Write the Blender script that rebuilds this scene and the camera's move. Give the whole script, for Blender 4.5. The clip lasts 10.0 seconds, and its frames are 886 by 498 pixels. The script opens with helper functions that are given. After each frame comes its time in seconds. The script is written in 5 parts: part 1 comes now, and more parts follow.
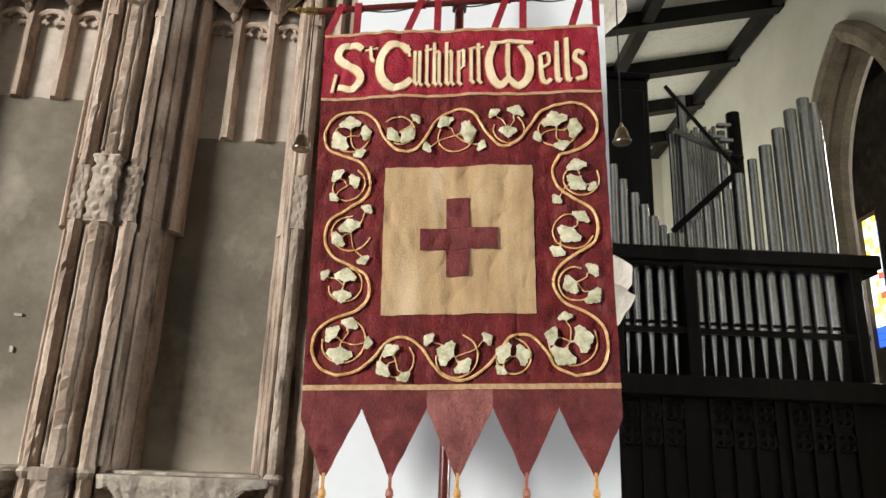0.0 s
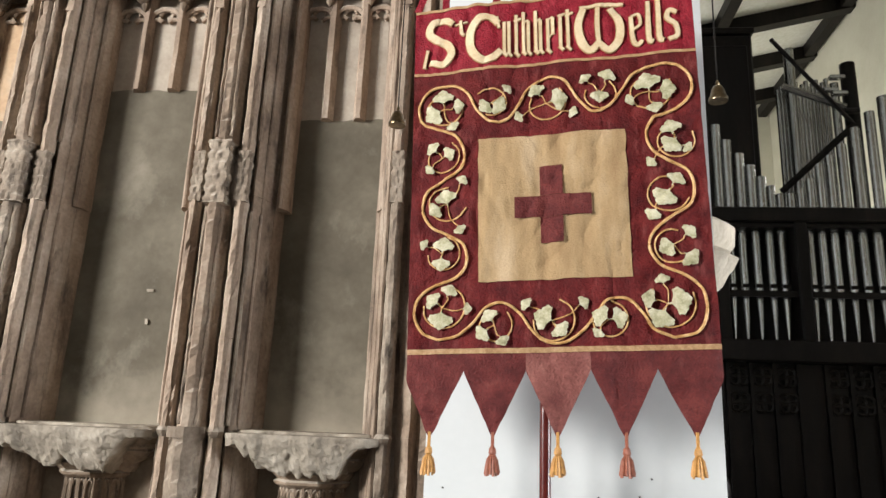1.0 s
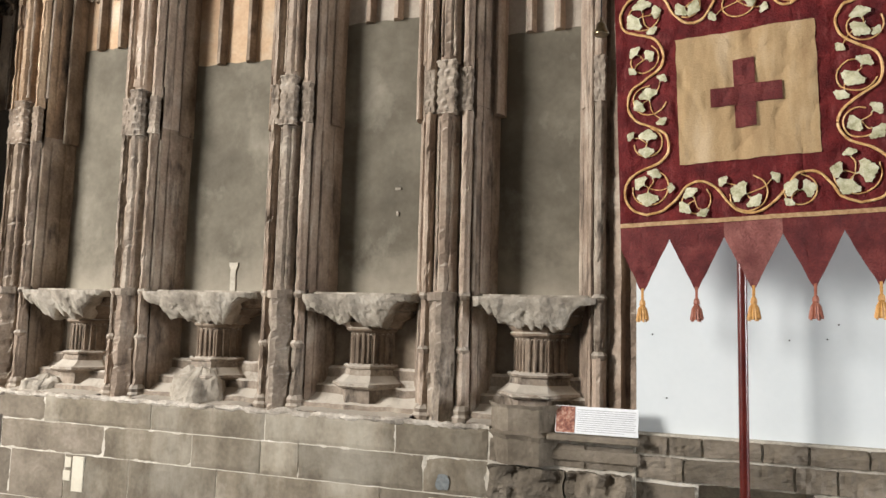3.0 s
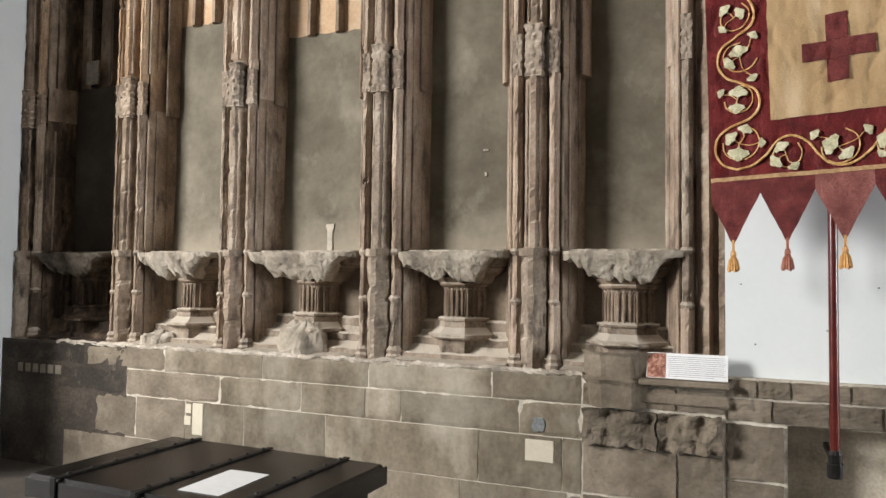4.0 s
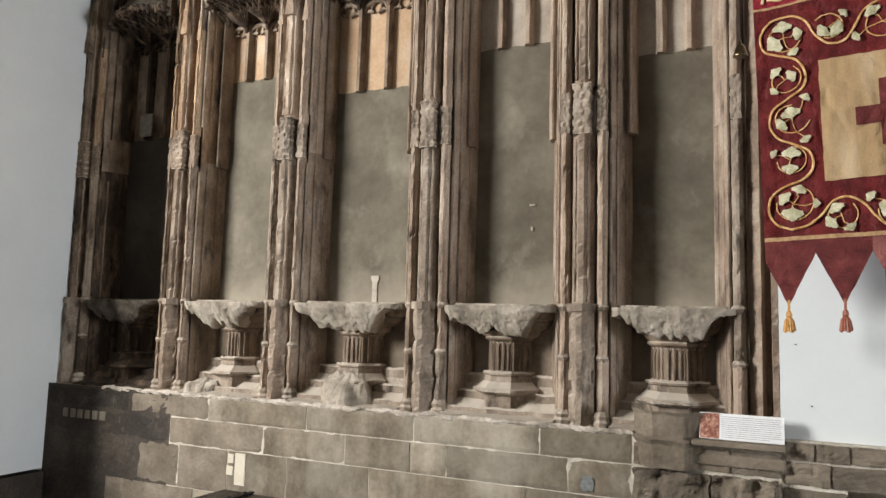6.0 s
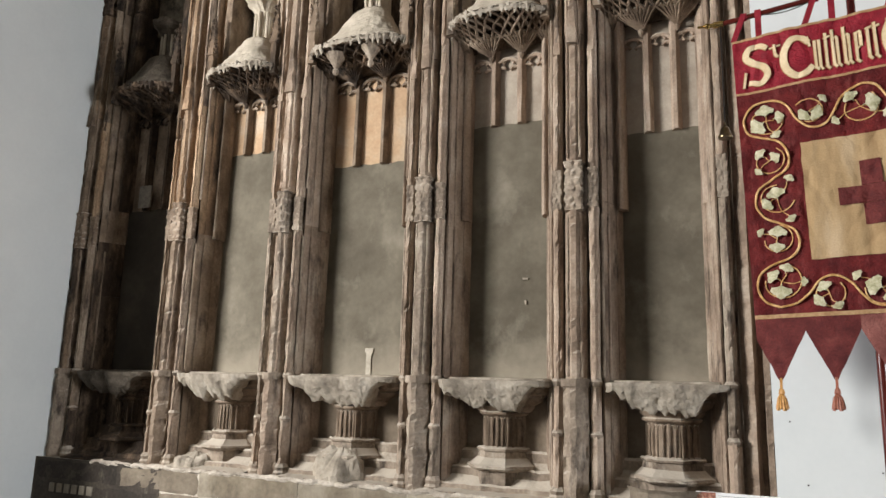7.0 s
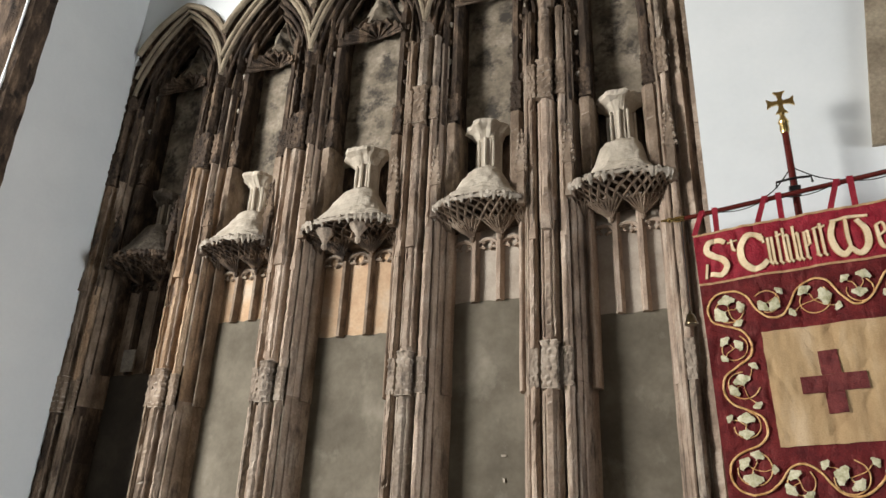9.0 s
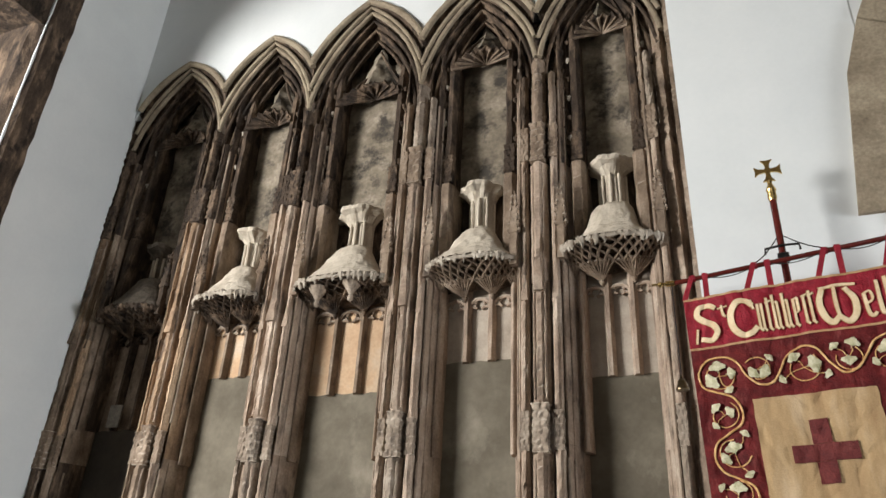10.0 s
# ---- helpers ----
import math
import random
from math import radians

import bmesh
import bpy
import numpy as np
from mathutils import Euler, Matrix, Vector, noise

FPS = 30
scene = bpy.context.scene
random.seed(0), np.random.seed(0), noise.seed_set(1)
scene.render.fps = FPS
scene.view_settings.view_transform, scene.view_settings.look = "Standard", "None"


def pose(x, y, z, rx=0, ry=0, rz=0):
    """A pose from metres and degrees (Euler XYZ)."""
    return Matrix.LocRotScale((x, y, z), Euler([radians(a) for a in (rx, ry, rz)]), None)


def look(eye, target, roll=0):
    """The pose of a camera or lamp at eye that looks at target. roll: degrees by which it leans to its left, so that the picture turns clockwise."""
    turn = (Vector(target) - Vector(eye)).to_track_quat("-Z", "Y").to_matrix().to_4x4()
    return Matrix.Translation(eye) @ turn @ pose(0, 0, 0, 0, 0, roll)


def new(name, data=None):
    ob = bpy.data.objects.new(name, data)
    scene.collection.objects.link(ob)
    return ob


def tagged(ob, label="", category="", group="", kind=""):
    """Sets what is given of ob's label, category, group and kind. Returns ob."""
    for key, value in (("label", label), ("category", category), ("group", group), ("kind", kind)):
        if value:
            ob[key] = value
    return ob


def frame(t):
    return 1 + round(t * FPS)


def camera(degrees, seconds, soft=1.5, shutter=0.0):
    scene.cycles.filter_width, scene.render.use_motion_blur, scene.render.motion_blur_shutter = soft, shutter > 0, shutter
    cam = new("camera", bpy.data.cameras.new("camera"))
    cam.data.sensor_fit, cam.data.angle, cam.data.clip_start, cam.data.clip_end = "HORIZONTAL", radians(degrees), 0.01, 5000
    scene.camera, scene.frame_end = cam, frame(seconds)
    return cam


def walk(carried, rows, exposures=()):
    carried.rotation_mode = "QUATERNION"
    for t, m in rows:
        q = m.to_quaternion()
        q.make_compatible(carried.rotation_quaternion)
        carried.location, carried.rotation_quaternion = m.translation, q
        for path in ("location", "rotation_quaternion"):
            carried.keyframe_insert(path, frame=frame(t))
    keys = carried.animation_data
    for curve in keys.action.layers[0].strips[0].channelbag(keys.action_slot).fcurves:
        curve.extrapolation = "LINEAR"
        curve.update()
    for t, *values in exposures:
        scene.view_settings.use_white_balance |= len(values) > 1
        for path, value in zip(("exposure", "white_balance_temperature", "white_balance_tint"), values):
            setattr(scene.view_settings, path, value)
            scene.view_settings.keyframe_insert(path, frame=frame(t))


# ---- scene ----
cam = camera(63.1, 10.0)
METRES, EYE, TILT, LEAN, TURN = 1.75, 1.65, 0.0, 0.0, -1.95
ROWS = [
    (0.0, 0.0, 0.0, 0.0, -0.61, 17.07, -1.98),
    (0.5, 0.021, -0.0121, -0.0135, 2.61, 16.01, -2.18),
    (1.0, 0.0105, -0.0414, -0.0237, 7.47, 14.67, -2.32),
    (1.5, -0.0226, -0.114, -0.0381, 12.25, 12.89, -1.8),
    (2.0, -0.0456, -0.225, -0.0595, 15.63, 10.52, -1.06),
    (3.5, -0.0398, -0.5276, -0.1216, 22.92, 3.58, -1.44),
    (4.0, -0.1093, -0.6044, -0.1273, 24.92, 2.39, -0.7),
    (4.5, -0.15, -0.6497, -0.1341, 26.04, 2.27, -0.73),
    (5.0, -0.169, -0.6556, -0.1279, 26.57, 2.9, -1.22),
    (6.5, -0.1749, -0.6674, -0.0839, 26.61, 8.2, -1.61),
    (7.0, -0.1599, -0.6838, -0.0645, 26.3, 10.91, -1.58),
    (7.5, -0.1507, -0.7005, -0.0468, 25.92, 13.85, -1.58),
    (8.0, -0.1384, -0.7239, -0.0315, 25.59, 16.9, -1.67),
    (8.5, -0.1201, -0.7535, -0.015, 25.23, 19.88, -1.88),
    (9.0, -0.1041, -0.7803, 0.0, 24.77, 22.84, -2.16),
    (9.5, -0.0932, -0.793, 0.0104, 24.28, 25.62, -2.55),
    (10.0, -0.0896, -0.7989, 0.0178, 23.98, 27.1, -2.78),
]
walk(cam, [(t, pose(0, 0, EYE, TILT, LEAN, TURN) @ pose(METRES * x, METRES * y, METRES * z, 90 + pitch, roll, yaw)) for t, x, y, z, yaw, pitch, roll in ROWS],
     exposures=[(0.0, 0.58), (1.5, 0.56), (3.5, 0.36), (5.0, 0.26), (6.5, 0.23), (10.0, 0.22)])

# ---- world and lamps ----
world = bpy.data.worlds.new("sky")
scene.world = world
world.use_nodes = True
sky = world.node_tree.nodes.new("ShaderNodeTexSky")
sky.sky_type, sky.sun_disc, sky.sun_elevation, sky.sun_rotation = "NISHITA", False, radians(40), radians(-60)
world.node_tree.links.new(sky.outputs["Color"], world.node_tree.nodes["Background"].inputs["Color"])
world.node_tree.nodes["Background"].inputs["Strength"].default_value = 0.12


def area_lamp(name, m, w, h, watts, color):
    lamp = bpy.data.lights.new(name, "AREA")
    lamp.shape, lamp.size, lamp.size_y, lamp.energy, lamp.color = "RECTANGLE", w, h, watts, color
    ob = new(name, lamp)
    ob.matrix_world = m
    return ob


area_lamp("daylight_west", look((-9.0, -3.3, 3.9), (-2.0, 3.0, 2.3)), 2.3, 3.0, 1330, (1.0, 0.975, 0.94))
# the next four are added fill lamps, not set in any window
area_lamp("fill_east", look((8.7, 0.9, 1.7), (-5.6, 1.9, 1.2)), 2.2, 2.0, 640, (0.95, 0.97, 1.0))
area_lamp("fill_nave", look((8.7, 9.0, 5.5), (3.0, 5.5, 3.0)), 2.4, 3.0, 430, (1.0, 0.98, 0.93))
area_lamp("fill_organ_aisle", look((0.95, 10.0, 4.6), (4.3, 8.5, 6.0)), 1.8, 2.4, 105, (1.0, 0.97, 0.88))
area_lamp("fill_south", look((1.5, -8.8, 4.2), (0.5, 3.0, 2.0)), 3.0, 3.6, 60, (0.92, 0.96, 1.0))

def surface(name, colors, scale=3.0, rough=0.85, grain=60.0, bump=0.25, dist=0.01, metal=0.0, spread=0.0, stretch=(1, 1, 1), stain=None, spec=0.35, mix=0.45, dust=None, pale_up=None):
    """Procedural surface: broad mottling, fine grain, relief; spread varies it from object to object."""
    m = bpy.data.materials.new(name)
    m.use_nodes = True
    nt = m.node_tree
    nodes, link = nt.nodes, nt.links.new
    bsdf = nodes["Principled BSDF"]
    bsdf.inputs["Roughness"].default_value = rough
    bsdf.inputs["Metallic"].default_value = metal
    bsdf.inputs["Specular IOR Level"].default_value = spec
    geo = nodes.new("ShaderNodeNewGeometry")
    mp = nodes.new("ShaderNodeMapping")
    mp.inputs["Scale"].default_value = stretch
    link(geo.outputs["Position"], mp.inputs["Vector"])
    big = nodes.new("ShaderNodeTexNoise")
    big.inputs["Scale"].default_value = scale
    big.inputs["Detail"].default_value = 7
    big.inputs["Roughness"].default_value = 0.62
    link(mp.outputs["Vector"], big.inputs["Vector"])
    ramp = nodes.new("ShaderNodeValToRGB")
    el = ramp.color_ramp.elements
    n = len(colors)
    el[0].position, el[0].color = 0.3, (*colors[0], 1)
    el[1].position, el[1].color = 0.7, (*colors[-1], 1)
    for i in range(1, n - 1):
        e = el.new(0.3 + 0.4 * i / (n - 1))
        e.color = (*colors[i], 1)
    link(big.outputs["Fac"], ramp.inputs["Fac"])
    fine = nodes.new("ShaderNodeTexNoise")
    fine.inputs["Scale"].default_value = grain
    fine.inputs["Detail"].default_value = 5
    link(geo.outputs["Position"], fine.inputs["Vector"])
    mul = nodes.new("ShaderNodeMix")
    mul.data_type, mul.blend_type = "RGBA", "OVERLAY"
    mul.inputs["Factor"].default_value = mix
    link(ramp.outputs["Color"], mul.inputs["A"])
    link(fine.outputs["Fac"], mul.inputs["B"])
    out = mul.outputs["Result"]
    if stain:
        col, sc, lo, hi, st = stain
        mp2 = nodes.new("ShaderNodeMapping")
        mp2.inputs["Scale"].default_value = st
        mp2.inputs["Location"].default_value = (3.1, 7.7, 1.3)
        link(geo.outputs["Position"], mp2.inputs["Vector"])
        s = nodes.new("ShaderNodeTexNoise")
        s.inputs["Scale"].default_value = sc
        s.inputs["Detail"].default_value = 6
        s.inputs["Roughness"].default_value = 0.65
        link(mp2.outputs["Vector"], s.inputs["Vector"])
        r2 = nodes.new("ShaderNodeMapRange")
        r2.inputs["From Min"].default_value, r2.inputs["From Max"].default_value = lo, hi
        link(s.outputs["Fac"], r2.inputs["Value"])
        mx = nodes.new("ShaderNodeMix")
        mx.data_type = "RGBA"
        link(r2.outputs["Result"], mx.inputs["Factor"])
        link(out, mx.inputs["A"])
        mx.inputs["B"].default_value = (*col, 1)
        out = mx.outputs["Result"]
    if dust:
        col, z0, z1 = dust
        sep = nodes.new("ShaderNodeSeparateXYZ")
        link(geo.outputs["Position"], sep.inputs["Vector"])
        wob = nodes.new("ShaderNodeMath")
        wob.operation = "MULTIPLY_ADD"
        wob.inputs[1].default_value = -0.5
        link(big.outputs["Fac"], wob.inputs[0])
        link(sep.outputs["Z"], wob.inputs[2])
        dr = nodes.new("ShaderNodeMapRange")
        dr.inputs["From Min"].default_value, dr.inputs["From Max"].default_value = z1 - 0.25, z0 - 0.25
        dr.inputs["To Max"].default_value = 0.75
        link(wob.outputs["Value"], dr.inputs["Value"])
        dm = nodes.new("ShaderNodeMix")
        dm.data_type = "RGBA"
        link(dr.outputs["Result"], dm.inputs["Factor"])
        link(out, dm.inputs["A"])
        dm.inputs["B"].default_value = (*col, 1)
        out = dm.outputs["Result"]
    # pale dust tone on upward faces, with light from above put into it
    if pale_up:
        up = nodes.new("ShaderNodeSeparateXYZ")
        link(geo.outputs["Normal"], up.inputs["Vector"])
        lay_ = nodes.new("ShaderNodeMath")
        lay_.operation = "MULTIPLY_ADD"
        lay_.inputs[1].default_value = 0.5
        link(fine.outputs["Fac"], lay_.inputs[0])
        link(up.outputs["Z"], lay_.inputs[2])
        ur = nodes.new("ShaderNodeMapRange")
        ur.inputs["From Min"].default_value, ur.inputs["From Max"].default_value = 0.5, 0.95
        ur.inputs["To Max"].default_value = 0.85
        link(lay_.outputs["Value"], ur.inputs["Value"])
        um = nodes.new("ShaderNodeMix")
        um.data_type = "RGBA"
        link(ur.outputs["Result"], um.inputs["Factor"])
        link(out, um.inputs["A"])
        um.inputs["B"].default_value = (*pale_up, 1)
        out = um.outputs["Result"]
    if spread:
        info = nodes.new("ShaderNodeObjectInfo")
        mr = nodes.new("ShaderNodeMapRange")
        mr.inputs["To Min"].default_value, mr.inputs["To Max"].default_value = 1 - spread, 1 + spread
        link(info.outputs["Random"], mr.inputs["Value"])
        hsv = nodes.new("ShaderNodeHueSaturation")
        link(mr.outputs["Result"], hsv.inputs["Value"])
        link(out, hsv.inputs["Color"])
        out = hsv.outputs["Color"]
    link(out, bsdf.inputs["Base Color"])
    bp = nodes.new("ShaderNodeBump")
    bp.inputs["Strength"].default_value = bump
    bp.inputs["Distance"].default_value = dist
    add = nodes.new("ShaderNodeMath")
    link(big.outputs["Fac"], add.inputs[0])
    link(fine.outputs["Fac"], add.inputs[1])
    link(add.outputs["Value"], bp.inputs["Height"])
    link(bp.outputs["Normal"], bsdf.inputs["Normal"])
    return m


DUST_TOPLIT = (0.52, 0.465, 0.39)
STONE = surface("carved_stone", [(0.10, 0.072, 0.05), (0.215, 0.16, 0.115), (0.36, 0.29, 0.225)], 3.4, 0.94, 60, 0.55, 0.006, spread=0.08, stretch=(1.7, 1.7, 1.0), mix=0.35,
                stain=((0.055, 0.04, 0.031), 4.0, 0.54, 0.70, (2.6, 2.6, 0.8)), pale_up=DUST_TOPLIT)
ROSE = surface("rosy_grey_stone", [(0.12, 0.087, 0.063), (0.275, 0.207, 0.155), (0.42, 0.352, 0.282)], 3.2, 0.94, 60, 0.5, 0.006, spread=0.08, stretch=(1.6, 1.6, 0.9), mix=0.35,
               stain=((0.07, 0.052, 0.04), 3.8, 0.53, 0.70, (2.8, 2.8, 0.8)), pale_up=DUST_TOPLIT)
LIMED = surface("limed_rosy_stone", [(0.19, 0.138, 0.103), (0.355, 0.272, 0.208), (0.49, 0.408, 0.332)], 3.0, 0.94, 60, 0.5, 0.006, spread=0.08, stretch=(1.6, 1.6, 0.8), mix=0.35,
                stain=((0.09, 0.07, 0.055), 3.6, 0.56, 0.73, (2.8, 2.8, 0.8)), pale_up=DUST_TOPLIT)
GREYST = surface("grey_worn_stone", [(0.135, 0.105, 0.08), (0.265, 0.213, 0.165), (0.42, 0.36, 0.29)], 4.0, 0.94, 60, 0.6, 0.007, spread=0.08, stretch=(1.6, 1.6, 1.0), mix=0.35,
                 stain=((0.06, 0.047, 0.037), 4.4, 0.53, 0.68, (2.4, 2.4, 0.9)), pale_up=DUST_TOPLIT)
LIGHTST = surface("pale_rosy_stone", [(0.27, 0.225, 0.18), (0.39, 0.335, 0.275), (0.48, 0.42, 0.35)], 4.0, 0.93, 50, 0.3, 0.006, mix=0.15, spread=0.1)
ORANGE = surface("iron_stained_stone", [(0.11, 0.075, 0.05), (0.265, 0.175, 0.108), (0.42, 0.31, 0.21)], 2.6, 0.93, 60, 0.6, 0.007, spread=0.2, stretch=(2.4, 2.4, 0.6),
                 stain=((0.05, 0.038, 0.03), 2.8, 0.5, 0.66, (2.4, 2.4, 0.7)), pale_up=(0.40, 0.34, 0.27))
# dark stone: soot, and shade put into the colour of recesses
SOOT_SHADE = surface("soot_shade_stone", [(0.024, 0.017, 0.012), (0.066, 0.046, 0.032), (0.22, 0.155, 0.105)], 4.5, 0.94, 70, 0.8, 0.010, spread=0.15, stretch=(2.4, 2.4, 0.7),
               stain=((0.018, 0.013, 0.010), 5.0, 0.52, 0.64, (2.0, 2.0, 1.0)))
BROWNST = surface("brown_rough_stone", [(0.10, 0.08, 0.058), (0.17, 0.14, 0.105), (0.25, 0.21, 0.165)], 3.5, 0.93, 40, 0.7, 0.012, spread=0.2, mix=0.25,
                  stain=((0.31, 0.27, 0.215), 5.0, 0.60, 0.85, (1.2, 1.2, 1.0)))
PANES = []
for nm, col in (("blue_glass", (0.03, 0.1, 0.75)), ("clear_glass", (0.9, 0.9, 0.8)), ("amber_glass", (0.9, 0.6, 0.12)), ("pale_glass", (0.85, 0.9, 0.75)), ("red_glass", (0.8, 0.1, 0.05)), ("white_glass", (0.95, 0.95, 0.9))):
    gm = bpy.data.materials.new(nm)
    gm.use_nodes = True
    gb = gm.node_tree.nodes["Principled BSDF"]
    gb.inputs["Base Color"].default_value = (*col, 1)
    # panes glow by themselves in place of sky light coming through
    gb.inputs["Emission Color"].default_value = (*col, 1)
    gb.inputs["Emission Strength"].default_value = 1.6
    PANES.append(gm)
PALE = surface("pale_broken_stone", [(0.17, 0.143, 0.112), (0.34, 0.298, 0.242), (0.50, 0.45, 0.38)], 6, 0.95, 45, 0.5, 0.012, mix=0.25)
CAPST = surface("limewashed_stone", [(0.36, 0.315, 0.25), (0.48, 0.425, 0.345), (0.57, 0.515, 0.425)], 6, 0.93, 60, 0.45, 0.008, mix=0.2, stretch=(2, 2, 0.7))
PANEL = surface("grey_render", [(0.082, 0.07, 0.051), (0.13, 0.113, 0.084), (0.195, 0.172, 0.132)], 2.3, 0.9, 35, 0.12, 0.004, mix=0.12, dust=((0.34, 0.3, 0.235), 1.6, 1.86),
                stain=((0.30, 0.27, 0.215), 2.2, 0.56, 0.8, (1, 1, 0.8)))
ASHLAR = surface("ashlar_stone", [(0.105, 0.085, 0.060), (0.18, 0.149, 0.108), (0.26, 0.222, 0.168)], 3.0, 0.9, 40, 0.6, 0.007, spread=0.22, mix=0.3, stretch=(1.7, 1.7, 0.9),
                 stain=((0.42, 0.385, 0.315), 2.4, 0.47, 0.80, (1.0, 1.0, 0.6)))
MORTAR = surface("lime_mortar", [(0.30, 0.26, 0.21), (0.50, 0.455, 0.38), (0.66, 0.61, 0.53)], 5, 0.95, 60, 0.5)
BRICK = surface("ochre_lights", [(0.36, 0.22, 0.13), (0.45, 0.315, 0.20), (0.47, 0.38, 0.285)], 3.5, 0.9, 50, 0.25, 0.004, mix=0.2, spread=0.12)
WHITE = surface("white_limewash", [(0.615, 0.645, 0.655), (0.655, 0.685, 0.69), (0.695, 0.72, 0.722)], 1.2, 0.8, 30, 0.08, 0.005, mix=0.06)
FLOORM = surface("floor_stone", [(0.045, 0.039, 0.033), (0.075, 0.065, 0.055), (0.11, 0.098, 0.084)], 2, 0.6, 40, 0.2)
DARKWOOD = surface("black_oak", [(0.005, 0.004, 0.0035), (0.009, 0.007, 0.006), (0.018, 0.0135, 0.0105)], 6, 0.45, 70, 0.3, 0.004, stretch=(1, 1, 0.2), spec=0.2)
CHESTW = surface("dark_chest_oak", [(0.005, 0.0045, 0.004), (0.009, 0.0078, 0.007), (0.018, 0.0155, 0.014)], 5, 0.26, 80, 0.25, 0.003, stretch=(0.25, 2, 2), spec=0.5)
IRON = surface("black_iron", [(0.012, 0.012, 0.012), (0.02, 0.019, 0.018), (0.035, 0.03, 0.027)], 20, 0.4, 90, 0.3, 0.003, metal=0.6)
VELVET = surface("crimson_velvet", [(0.058, 0.004, 0.005), (0.108, 0.008, 0.009), (0.17, 0.018, 0.017)], 11, 0.72, 120, 0.6, 0.012, spec=0.25, stain=((0.24, 0.06, 0.055), 12, 0.54, 0.80, (2.2, 1, 0.7)))
BAND = surface("bright_crimson_velvet", [(0.17, 0.006, 0.015), (0.25, 0.010, 0.023), (0.34, 0.03, 0.045)], 13, 0.6, 120, 0.6, 0.012, spec=0.25)
FADED = surface("faded_crimson_velvet", [(0.14, 0.04, 0.036), (0.22, 0.075, 0.065), (0.31, 0.125, 0.105)], 10, 0.85, 120, 0.6, 0.012)
POINTS = surface("dull_crimson_cloth", [(0.075, 0.009, 0.010), (0.12, 0.018, 0.017), (0.18, 0.035, 0.031)], 12, 0.75, 120, 0.6, 0.012, stain=((0.22, 0.06, 0.052), 8, 0.57, 0.82, (1.3, 1, 1)))
CREAM = surface("cream_cloth", [(0.33, 0.21, 0.105), (0.43, 0.295, 0.155), (0.54, 0.40, 0.25)], 5, 0.85, 140, 0.4, 0.012, stretch=(2, 1, 0.5), mix=0.2)
LETTER = surface("cream_letters", [(0.62, 0.47, 0.28), (0.7, 0.56, 0.36), (0.75, 0.62, 0.43)], 20, 0.7, 150, 0.3, 0.002)
LEAF = surface("silver_green_embroidery", [(0.26, 0.25, 0.13), (0.50, 0.47, 0.31), (0.66, 0.63, 0.48)], 30, 0.65, 200, 0.5, 0.002)
GOLD = surface("gold_thread", [(0.40, 0.19, 0.06), (0.62, 0.37, 0.15), (0.80, 0.56, 0.29)], 40, 0.5, 200, 0.4, 0.002, metal=0.1)
BRASS = surface("brass", [(0.45, 0.3, 0.1), (0.6, 0.43, 0.17), (0.7, 0.53, 0.25)], 20, 0.25, 90, 0.1, 0.001, metal=1.0)
POLE = surface("red_varnished_wood", [(0.06, 0.008, 0.006), (0.085, 0.012, 0.009), (0.11, 0.018, 0.012)], 8, 0.25, 90, 0.1, 0.001, spec=0.5)
PIPE = surface("dull_tin", [(0.34, 0.34, 0.335), (0.46, 0.46, 0.45), (0.58, 0.58, 0.57)], 4, 0.27, 60, 0.1, 0.002, metal=0.9, stretch=(1, 1, 0.15))
PAPER = surface("white_paper", [(0.78, 0.79, 0.8), (0.8, 0.81, 0.82), (0.82, 0.83, 0.84)], 3, 0.6, 40, 0.05)
INK = surface("grey_ink", [(0.36, 0.35, 0.36), (0.42, 0.41, 0.42), (0.48, 0.47, 0.48)], 30, 0.8, 90, 0.0)
PHOTO = surface("printed_photograph", [(0.07, 0.03, 0.03), (0.32, 0.13, 0.09), (0.6, 0.4, 0.3)], 55, 0.4, 150, 0.0)
PLASTER = surface("ceiling_plaster", [(0.66, 0.65, 0.58), (0.7, 0.69, 0.62), (0.74, 0.73, 0.66)], 1, 0.9, 20, 0.1)
TASSEL = surface("ochre_silk", [(0.40, 0.19, 0.05), (0.52, 0.27, 0.08), (0.6, 0.34, 0.12)], 60, 0.5, 200, 0.5, 0.002)
BRAID = surface("tan_braid", [(0.30, 0.17, 0.08), (0.42, 0.26, 0.13), (0.52, 0.36, 0.2)], 40, 0.6, 200, 0.4, 0.002)
BELLM = surface("old_bell_metal", [(0.12, 0.09, 0.055), (0.2, 0.155, 0.095), (0.32, 0.26, 0.17)], 25, 0.3, 90, 0.2, 0.001, metal=1.0)
CREAMW = surface("cream_plaster", [(0.56, 0.54, 0.44), (0.62, 0.6, 0.5), (0.67, 0.65, 0.55)], 1.2, 0.85, 30, 0.1, 0.005, mix=0.08)
PALEOAK = surface("pale_oak", [(0.42, 0.27, 0.13), (0.5, 0.34, 0.18), (0.58, 0.42, 0.25)], 6, 0.5, 60, 0.2, 0.003, stretch=(0.4, 2, 2))
TASSELR = surface("russet_silk", [(0.22, 0.06, 0.035), (0.3, 0.1, 0.06), (0.36, 0.15, 0.1)], 60, 0.5, 200, 0.5, 0.002)

